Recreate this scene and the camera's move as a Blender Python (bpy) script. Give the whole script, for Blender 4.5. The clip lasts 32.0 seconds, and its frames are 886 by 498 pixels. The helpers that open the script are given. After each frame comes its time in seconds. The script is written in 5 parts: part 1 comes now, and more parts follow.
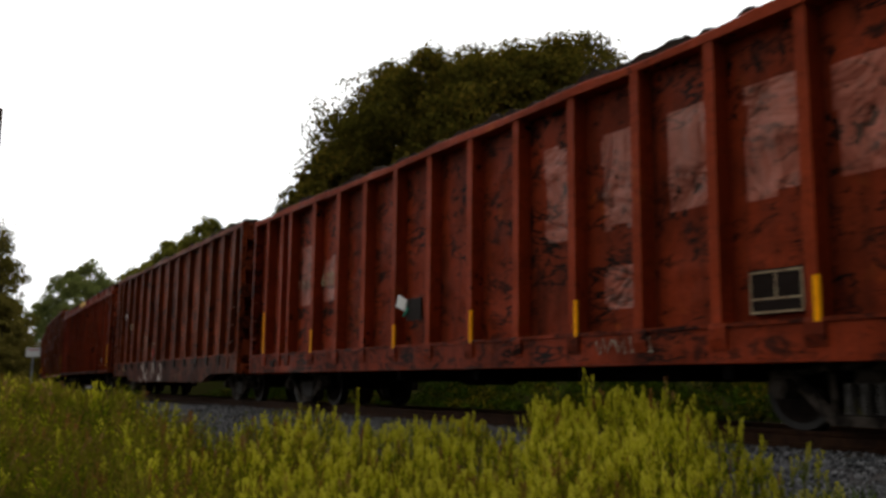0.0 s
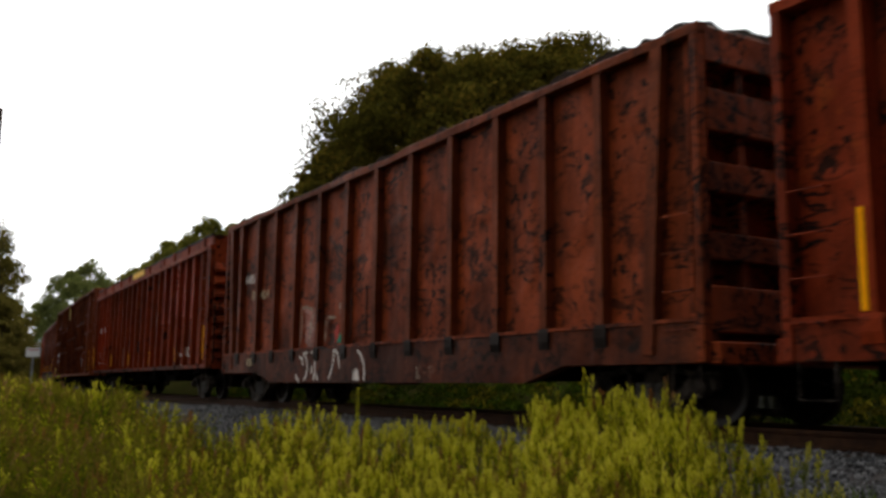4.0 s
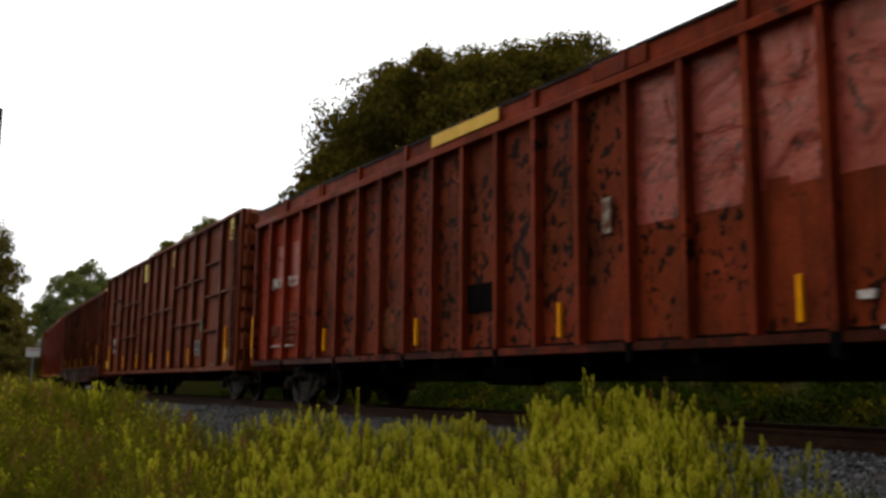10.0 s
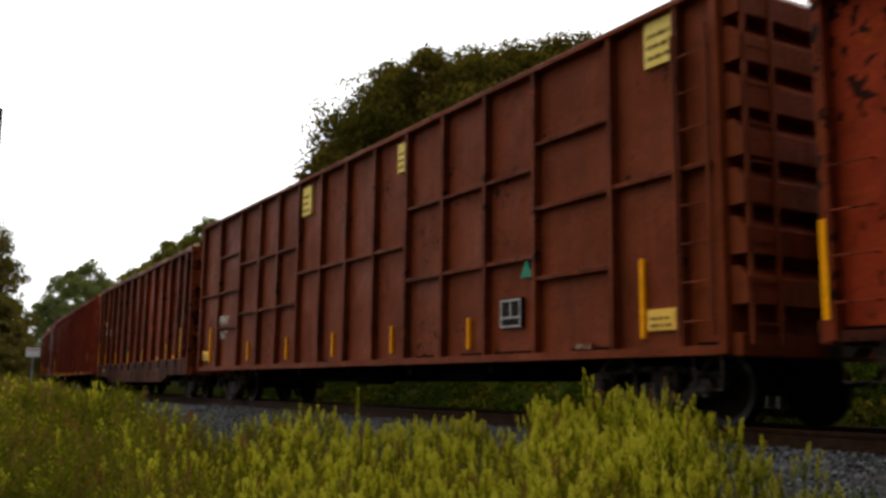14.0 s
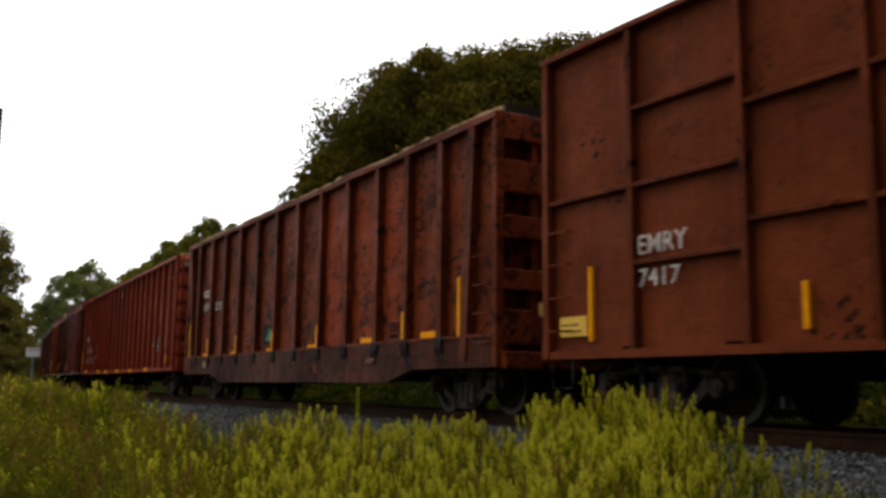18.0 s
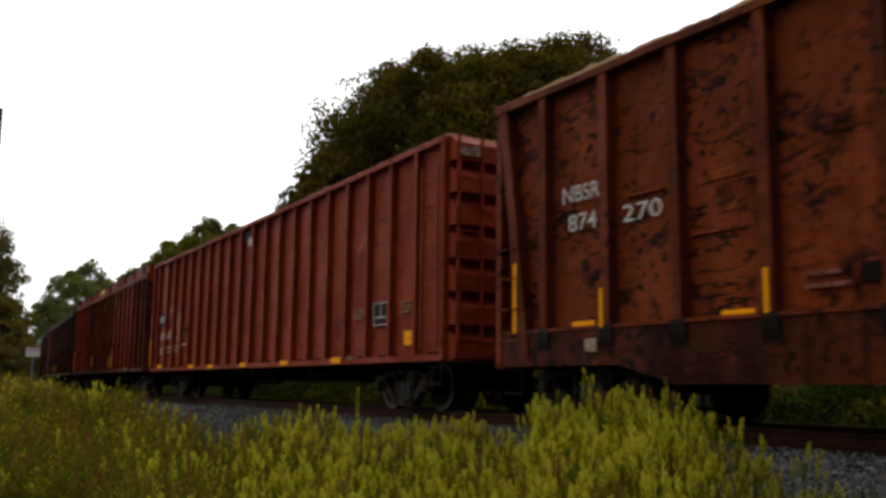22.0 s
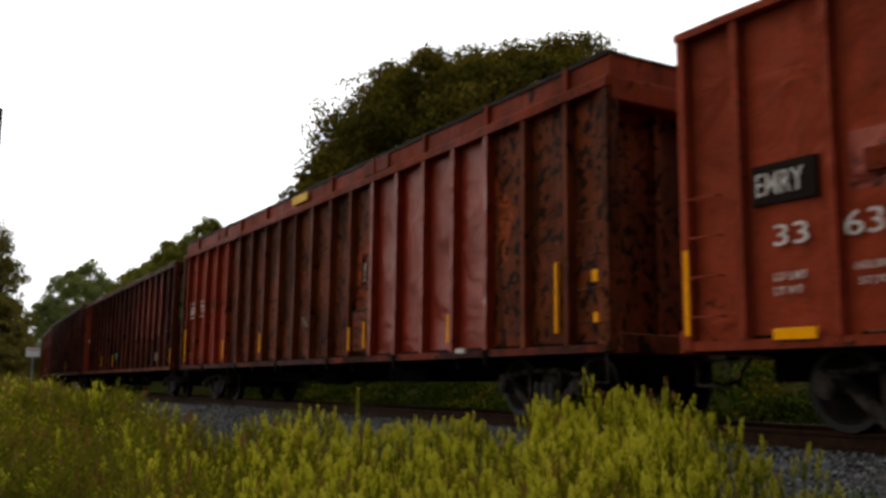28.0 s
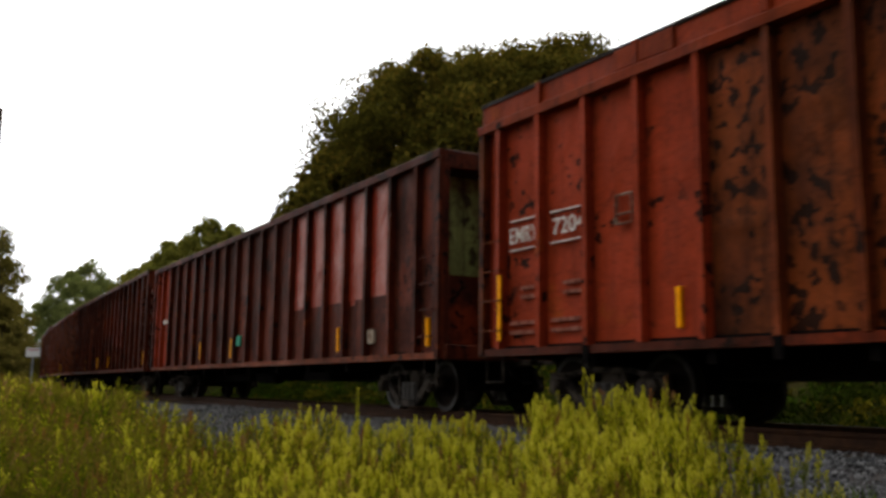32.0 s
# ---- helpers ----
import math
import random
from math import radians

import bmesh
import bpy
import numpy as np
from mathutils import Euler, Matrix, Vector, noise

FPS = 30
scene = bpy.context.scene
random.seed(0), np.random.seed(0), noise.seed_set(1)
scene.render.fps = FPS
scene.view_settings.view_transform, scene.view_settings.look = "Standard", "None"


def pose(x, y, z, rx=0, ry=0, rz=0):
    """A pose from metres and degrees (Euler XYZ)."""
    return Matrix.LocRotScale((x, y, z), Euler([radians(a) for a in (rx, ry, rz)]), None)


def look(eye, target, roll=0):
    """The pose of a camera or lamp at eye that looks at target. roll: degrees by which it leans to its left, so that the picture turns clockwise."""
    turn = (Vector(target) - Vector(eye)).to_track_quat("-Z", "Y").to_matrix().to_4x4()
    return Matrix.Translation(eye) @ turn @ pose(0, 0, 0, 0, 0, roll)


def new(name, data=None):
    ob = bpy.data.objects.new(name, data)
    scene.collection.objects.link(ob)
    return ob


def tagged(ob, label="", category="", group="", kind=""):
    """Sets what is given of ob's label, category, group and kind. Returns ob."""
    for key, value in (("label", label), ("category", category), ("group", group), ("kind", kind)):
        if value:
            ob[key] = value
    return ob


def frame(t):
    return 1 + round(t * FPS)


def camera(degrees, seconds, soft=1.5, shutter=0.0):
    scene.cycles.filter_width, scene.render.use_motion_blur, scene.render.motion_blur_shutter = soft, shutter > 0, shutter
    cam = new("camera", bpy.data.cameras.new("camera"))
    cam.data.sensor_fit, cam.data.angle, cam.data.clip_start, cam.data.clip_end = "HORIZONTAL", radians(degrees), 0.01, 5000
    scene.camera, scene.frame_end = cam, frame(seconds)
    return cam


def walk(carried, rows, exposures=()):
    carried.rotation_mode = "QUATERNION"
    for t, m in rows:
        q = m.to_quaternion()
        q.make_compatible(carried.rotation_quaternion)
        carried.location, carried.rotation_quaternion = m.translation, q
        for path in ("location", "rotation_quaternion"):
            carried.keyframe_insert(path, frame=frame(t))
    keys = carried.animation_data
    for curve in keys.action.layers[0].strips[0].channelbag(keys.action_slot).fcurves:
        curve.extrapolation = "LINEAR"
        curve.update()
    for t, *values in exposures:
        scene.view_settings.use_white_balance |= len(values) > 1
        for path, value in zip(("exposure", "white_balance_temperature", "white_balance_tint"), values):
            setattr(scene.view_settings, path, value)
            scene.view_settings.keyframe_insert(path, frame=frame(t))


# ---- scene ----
# Plan: the rails lie on an arc that opens away from the camera. Rail head is z = 0.
# Train runs towards +x. All train stations s are metres along the arc, 0 abreast of the camera.
ARC = 641.0            # radius of the line of the cars' near sides
SIDE = 7.5             # distance from the camera to that line
MID = 1.52             # from the near side to the track's middle
# where the train is every two seconds, in metres: it gathers a little speed
RUN = (-61.81, -54.21, -46.59, -38.95, -31.27, -23.55, -15.80, -7.95, 0.0, 8.07, 16.23, 24.39, 32.55, 40.70, 48.92, 57.17, 65.36)

cam = camera(50.78, 32.0, soft=3.2, shutter=0.5)
EYE = (0.0, 0.0, 0.40)
YAW, PITCH = radians(31.82), radians(8.40)
AIM = (EYE[0] - 10 * math.cos(YAW) * math.cos(PITCH), EYE[1] + 10 * math.sin(YAW) * math.cos(PITCH), EYE[2] + 10 * math.sin(PITCH))
view = look(EYE, AIM, 0.63)
walk(cam, [(0.0, view), (32.0, view)], exposures=[
    (0.0, 0.10), (1.0, 0.10), (2.0, 0.15), (3.0, 0.30), (4.0, 0.30), (6.0, 0.17), (7.0, 0.12), (8.0, 0.40), (9.0, 0.48), (10.0, 0.18), (11.0, 0.40), (12.0, 0.38), (13.0, 0.21), (14.0, 0.38), (17.0, 0.34), (18.0, 0.35),
    (19.0, 0.48), (20.0, 0.02), (21.0, 0.22), (22.0, 0.14), (23.0, 0.36), (24.0, -0.05), (25.0, -0.08), (28.0, 0.24), (29.0, 0.58), (30.0, 0.22), (31.0, 0.66), (32.0, 0.66)])

# ---- light: a bright overcast sky ----
world = bpy.data.worlds.new("overcast_sky")
scene.world = world
world.use_nodes = True
wn, wl = world.node_tree.nodes, world.node_tree.links
sky = wn.new("ShaderNodeTexSky")
sky.sky_type = "NISHITA"
sky.sun_disc = False
sky.sun_elevation, sky.sun_rotation = radians(42), radians(-25)
sky.dust_density, sky.air_density = 4.0, 1.0
where = wn.new("ShaderNodeTexCoord")
cloud = wn.new("ShaderNodeTexNoise")
cloud.inputs["Scale"].default_value = 2.2
cloud.inputs["Detail"].default_value = 5.0
# the clouds are brightest round the hidden sun behind the train and dimmer on the other side
toward = wn.new("ShaderNodeVectorMath")
toward.operation = "DOT_PRODUCT"
toward.inputs[1].default_value = (-0.70, 0.25, 0.67)
glow = wn.new("ShaderNodeMapRange")
glow.inputs["From Min"].default_value, glow.inputs["From Max"].default_value = -0.28, 0.60
glow.inputs["To Min"].default_value, glow.inputs["To Max"].default_value = 1.3, 15.5
soften = wn.new("ShaderNodeMapRange")
soften.inputs["From Min"].default_value, soften.inputs["From Max"].default_value = 0.3, 0.6
soften.inputs["To Min"].default_value, soften.inputs["To Max"].default_value = 0.9, 1.02
times_ = wn.new("ShaderNodeMath")
times_.operation = "MULTIPLY"
mixer = wn.new("ShaderNodeMix")
mixer.data_type = "RGBA"
mixer.inputs["Factor"].default_value = 0.97
back = wn["Background"]
back.inputs["Strength"].default_value = 0.09
wl.new(where.outputs["Generated"], cloud.inputs["Vector"])
wl.new(where.outputs["Generated"], toward.inputs[0])
wl.new(toward.outputs["Value"], glow.inputs["Value"])
wl.new(cloud.outputs["Fac"], soften.inputs["Value"])
wl.new(glow.outputs["Result"], times_.inputs[0])
wl.new(soften.outputs["Result"], times_.inputs[1])
wl.new(sky.outputs["Color"], mixer.inputs["A"])
wl.new(times_.outputs["Value"], mixer.inputs["B"])
wl.new(mixer.outputs["Result"], back.inputs["Color"])

sun_data = bpy.data.lights.new("sun", "SUN")
sun_data.energy, sun_data.angle, sun_data.color = 1.0, radians(30), (1.0, 0.95, 0.87)
sun = new("sun", sun_data)
sun.matrix_world = look((-14, 26, 26), (0, 0, 0))


# ---- helpers for building ----
def part(name, bm, material, parent=None, label=""):
    """One mesh object under a thing or under a part."""
    me = bpy.data.meshes.new(name)
    if isinstance(bm, tuple):
        me.from_pydata(*bm)
    else:
        bm.to_mesh(me)
        bm.free()
    for m in material if isinstance(material, (list, tuple)) else [material]:
        me.materials.append(m)
    return place(name, me, parent, label)


def place(name, me, parent=None, label="", m=None):
    ob = new(name, me)
    ob.parent = parent
    if m is not None:
        ob.matrix_basis = m
    return tagged(ob, label) if label else ob


def box(bm, x0, x1, y0, y1, z0, z1, bevel=0.0):
    v = [bm.verts.new((x, y, z)) for x in (x0, x1) for y in (y0, y1) for z in (z0, z1)]
    fs = [bm.faces.new([v[i] for i in q]) for q in ((0, 1, 3, 2), (4, 6, 7, 5), (0, 4, 5, 1), (2, 3, 7, 6), (0, 2, 6, 4), (1, 5, 7, 3))]
    if bevel:
        edges = list({e for f in fs for e in f.edges})
        bmesh.ops.bevel(bm, geom=edges, offset=bevel, segments=1, affect="EDGES")
    return bm


def boxes(rows, bevel=0.0):
    bm = bmesh.new()
    for r in rows:
        box(bm, *r, bevel=bevel)
    return bm


def prism(bm, outline, y0, y1):
    """A solid from an outline of (x, z), between two planes of y."""
    a = [bm.verts.new((x, y0, z)) for x, z in outline]
    b = [bm.verts.new((x, y1, z)) for x, z in outline]
    bm.faces.new(a)
    bm.faces.new(b[::-1])
    n = len(outline)
    for i in range(n):
        bm.faces.new((a[i], b[i], b[(i + 1) % n], a[(i + 1) % n]))
    bmesh.ops.recalc_face_normals(bm, faces=bm.faces[:])
    return bm


def tube(bm, points, radius, sides=6):
    """A round bar through points."""
    rings = []
    pts = [Vector(p) for p in points]
    for i, p in enumerate(pts):
        d = (pts[min(i + 1, len(pts) - 1)] - pts[max(i - 1, 0)]).normalized()
        u = d.orthogonal().normalized()
        w = d.cross(u)
        r = radius[i] if isinstance(radius, (list, tuple)) else radius
        rings.append([bm.verts.new(p + r * (math.cos(a) * u + math.sin(a) * w)) for a in [2 * math.pi * k / sides for k in range(sides)]])
    for a, b in zip(rings[:-1], rings[1:]):
        # match the ring starts so that the bar does not twist
        k0 = min(range(sides), key=lambda k: (a[0].co - b[k].co).length)
        for k in range(sides):
            try:
                bm.faces.new((a[k], a[(k + 1) % sides], b[(k + 1 + k0) % sides], b[(k + k0) % sides]))
            except ValueError:
                pass
    bm.faces.new(rings[0][::-1])
    bm.faces.new(rings[-1])
    return bm


def drum(bm, x, z, radius, y0, y1, sides=20):
    """A round disc or drum with its axis along y."""
    return prism(bm, [(x + radius * math.cos(2 * math.pi * k / sides), z + radius * math.sin(2 * math.pi * k / sides)) for k in range(sides)], y0, y1)


def on_arc(s, off=0.0, z=0.0):
    """A place at station s, off metres beyond the line of the near sides, and its heading."""
    a = s / ARC
    r = ARC - off
    return Vector((r * math.sin(a), SIDE + ARC - r * math.cos(a), z)), a


def travelled(t):
    """Metres that the train has run since the sixteenth second."""
    k = min(int(t / 2), len(RUN) - 2)
    u = t / 2 - k
    p = [RUN[max(0, k - 1)] if k else 2 * RUN[0] - RUN[1], RUN[k], RUN[k + 1], RUN[k + 2] if k + 2 < len(RUN) else 2 * RUN[-1] - RUN[-2]]
    return p[1] + 0.5 * u * (p[2] - p[0] + u * (2 * p[0] - 5 * p[1] + 4 * p[2] - p[3] + u * (3 * (p[1] - p[2]) + p[3] - p[0])))


# ---- materials ----
def material(name, base, rough=0.6, metal=0.0, spec=0.2):
    m = bpy.data.materials.new(name)
    m.use_nodes = True
    b = m.node_tree.nodes["Principled BSDF"]
    b.inputs["Base Color"].default_value = (*base, 1)
    b.inputs["Roughness"].default_value = rough
    b.inputs["Metallic"].default_value = metal
    b.inputs["Specular IOR Level"].default_value = spec
    return m


def nodes_of(m):
    return m.node_tree.nodes, m.node_tree.links, m.node_tree.nodes["Principled BSDF"]


def noise_node(m, scale, detail=4.0, rough=0.55, stretch=(1, 1, 1), distort=0.0, shift=0.0, coords="Object", vary=False, tilt=0.0):
    n, l, _ = nodes_of(m)
    tc = n.new("ShaderNodeTexCoord")
    mp = n.new("ShaderNodeMapping")
    mp.inputs["Scale"].default_value = stretch
    mp.inputs["Rotation"].default_value = (0, tilt, 0)
    mp.inputs["Location"].default_value = (shift, shift * 0.7, shift * 1.3)
    nz = n.new("ShaderNodeTexNoise")
    nz.inputs["Scale"].default_value, nz.inputs["Detail"].default_value = scale, detail
    nz.inputs["Roughness"].default_value, nz.inputs["Distortion"].default_value = rough, distort
    if vary:
        # each sheet and post wears in its own way
        own, far = n.new("ShaderNodeObjectInfo"), n.new("ShaderNodeVectorMath")
        far.operation = "SCALE"
        far.inputs[0].default_value = (shift + 40, 17, 29)
        l.new(own.outputs["Random"], far.inputs["Scale"])
        l.new(far.outputs["Vector"], mp.inputs["Location"])
    l.new(tc.outputs[coords], mp.inputs["Vector"])
    l.new(mp.outputs["Vector"], nz.inputs["Vector"])
    return nz


def ramped(m, source, lo, hi, a=0.0, b=1.0):
    n, l, _ = nodes_of(m)
    r = n.new("ShaderNodeMapRange")
    r.inputs["From Min"].default_value, r.inputs["From Max"].default_value = lo, hi
    r.inputs["To Min"].default_value, r.inputs["To Max"].default_value = a, b
    l.new(source, r.inputs["Value"])
    return r.outputs["Result"]


def blend(m, fac, a, b):
    n, l, _ = nodes_of(m)
    x = n.new("ShaderNodeMix")
    x.data_type = "RGBA"
    l.new(fac, x.inputs["Factor"])
    for key, v in (("A", a), ("B", b)):
        if isinstance(v, tuple):
            x.inputs[key].default_value = (*v, 1)
        else:
            l.new(v, x.inputs[key])
    return x.outputs["Result"]


def bump(m, height, strength=0.3, distance=0.01):
    n, l, bs = nodes_of(m)
    b = n.new("ShaderNodeBump")
    b.inputs["Strength"].default_value, b.inputs["Distance"].default_value = strength, distance
    l.new(height, b.inputs["Height"])
    if bs.inputs["Normal"].is_linked:
        l.new(bs.inputs["Normal"].links[0].from_socket, b.inputs["Normal"])
    l.new(b.outputs["Normal"], bs.inputs["Normal"])


def paint(name, base, fade, dark, blot=0.5, blot_scale=4.5, streak=0.4, scratch=0.4, shift=0.0, rough=0.6, rust=(0.30, 0.056, 0.008), rust_at=0.62, gloss=0.075, grime=0.3, crease=0.6, rust_scale=1.6):
    """Old oxide paint on steel: faded areas, black worn spots, scrapes, rust and run-down dirt."""
    m = material(name, base, rough, spec=gloss)
    n, l, b = nodes_of(m)
    b.inputs["Specular Tint"].default_value = (1.0, 0.50, 0.32, 1)

    def lines(scale, width, distort, at, tilt):
        sc = noise_node(m, scale, 4, 0.65, stretch=(0.6, 1, 1.9), distort=distort, vary=True, shift=at, tilt=tilt)
        tri = n.new("ShaderNodeMath")
        tri.operation = "SUBTRACT"
        tri.inputs[1].default_value = 0.5
        l.new(sc.outputs["Fac"], tri.inputs[0])
        ab = n.new("ShaderNodeMath")
        ab.operation = "ABSOLUTE"
        l.new(tri.outputs[0], ab.inputs[0])
        return ab.outputs[0], ramped(m, ab.outputs[0], 0.3 * width, width, 1, 0)

    def times(x, y):
        k = n.new("ShaderNodeMath")
        k.operation = "MULTIPLY"
        l.new(x, k.inputs[0])
        l.new(y, k.inputs[1])
        return k.outputs[0]

    wide = noise_node(m, 0.7, 4, 0.6, vary=True, shift=shift)
    col = blend(m, ramped(m, wide.outputs["Fac"], 0.38, 0.66), base, fade)
    ru = noise_node(m, rust_scale, 6, 0.65, vary=True, shift=shift + 5)
    col = blend(m, ramped(m, ru.outputs["Fac"], rust_at, rust_at + 0.1), col, rust)
    gr = noise_node(m, 0.9, 6, 0.7, stretch=(1.2, 1, 0.6), vary=True, shift=shift + 33)
    col = blend(m, ramped(m, gr.outputs["Fac"], 0.44, 0.68, 0, grime), col, dark)
    st = noise_node(m, 2.0, 5, 0.6, stretch=(3.0, 3.0, 0.16), vary=True, shift=shift + 9)
    col = blend(m, ramped(m, st.outputs["Fac"], 0.50, 0.74, 0, streak), col, dark)
    # worn spots: ragged islands that gather in clusters
    rag = noise_node(m, blot_scale * 0.85, 2.5, 0.5, stretch=(1.0, 1, 0.85), distort=0.15, vary=True, shift=shift + 2, tilt=0.5)
    where_b = noise_node(m, 0.8, 3, 0.5, vary=True, shift=shift + 27)
    spots = times(ramped(m, rag.outputs["Fac"], 0.595 - 0.055 * blot, 0.625 - 0.055 * blot), ramped(m, where_b.outputs["Fac"], 0.56 - 0.20 * blot, 0.63 - 0.20 * blot, 0, 0.93))
    col = blend(m, spots, col, dark)
    # scrapes: long slanting creases rubbed black, and short marks beside them
    gate = noise_node(m, 0.8, 4, 0.6, vary=True, shift=shift + 21)
    height, big = lines(0.75, 0.020, 0.35, shift + 14, 0.75)
    _h, small = lines(1.9, 0.022, 0.9, shift + 17, -0.55)
    gate2 = noise_node(m, 2.1, 3, 0.6, vary=True, shift=shift + 29)
    col = blend(m, times(big, ramped(m, gate.outputs["Fac"], 0.46, 0.54, 0, scratch)), col, dark)
    col = blend(m, times(small, ramped(m, gate2.outputs["Fac"], 0.53, 0.60, 0, scratch)), col, dark)
    smear = noise_node(m, 2.6, 6, 0.70, stretch=(0.8, 1, 1.25), distort=0.5, vary=True, shift=shift + 37, tilt=0.6)
    col = blend(m, ramped(m, smear.outputs["Fac"], 0.54, 0.62, 0, 0.8 * scratch), col, dark)
    fine = noise_node(m, 30, 3, 0.6, vary=True, shift=shift)
    col = blend(m, ramped(m, fine.outputs["Fac"], 0.35, 0.8, 0, 0.35), col, dark)
    l.new(col, b.inputs["Base Color"])
    l.new(ramped(m, wide.outputs["Fac"], 0.3, 0.7, rough - 0.1, rough + 0.15), b.inputs["Roughness"])
    folds = noise_node(m, 1.3, 3, 0.5, distort=0.8, vary=True, shift=shift + 3)
    bump(m, folds.outputs["Fac"], crease, 0.08)
    bump(m, height, 0.35, 0.05)
    bump(m, fine.outputs["Fac"], 0.12, 0.004)
    return m


def mottled(name, a, b, scale, rough=0.8, lo=0.35, hi=0.65, relief=0.3, depth=0.01, metal=0.0, stretch=(1, 1, 1), coords="Object", spec=0.06):
    m = material(name, a, rough, metal, spec)
    n, l, bs = nodes_of(m)
    nz = noise_node(m, scale, 5, 0.6, stretch=stretch, coords=coords)
    fine = noise_node(m, scale * 7, 3, 0.6, stretch=stretch, coords=coords)
    col = blend(m, ramped(m, nz.outputs["Fac"], lo, hi), a, b)
    col = blend(m, ramped(m, fine.outputs["Fac"], 0.35, 0.75, 0, 0.4), col, tuple(0.5 * x for x in a))
    l.new(col, bs.inputs["Base Color"])
    bump(m, fine.outputs["Fac"], relief, depth)
    return m


def foliage(name, a, b, c, through_light=0.25):
    """Leaves: their colour goes from piece to piece; some light comes through."""
    m = material(name, a, 0.8, spec=0.0)
    n, l, bs = nodes_of(m)
    geo = n.new("ShaderNodeNewGeometry")
    ra = n.new("ShaderNodeValToRGB")
    el = ra.color_ramp.elements
    el[0].position, el[0].color = 0.0, (*a, 1)
    el[1].position, el[1].color = 1.0, (*c, 1)
    mid = el.new(0.6)
    mid.color = (*b, 1)
    wide = noise_node(m, 0.22, 3, 0.5)
    add = n.new("ShaderNodeMath")
    add.operation = "MULTIPLY_ADD"
    add.inputs[1].default_value = 0.55
    l.new(geo.outputs["Random Per Island"], add.inputs[0])
    l.new(ramped(m, wide.outputs["Fac"], 0.3, 0.7, 0, 0.45), add.inputs[2])
    l.new(add.outputs[0], ra.inputs["Fac"])
    l.new(ra.outputs["Color"], bs.inputs["Base Color"])
    tr = n.new("ShaderNodeBsdfTranslucent")
    l.new(ra.outputs["Color"], tr.inputs["Color"])
    mx = n.new("ShaderNodeMixShader")
    mx.inputs["Fac"].default_value = through_light
    l.new(bs.outputs["BSDF"], mx.inputs[1])
    l.new(tr.outputs["BSDF"], mx.inputs[2])
    l.new(mx.outputs["Shader"], n["Material Output"].inputs["Surface"])
    return m


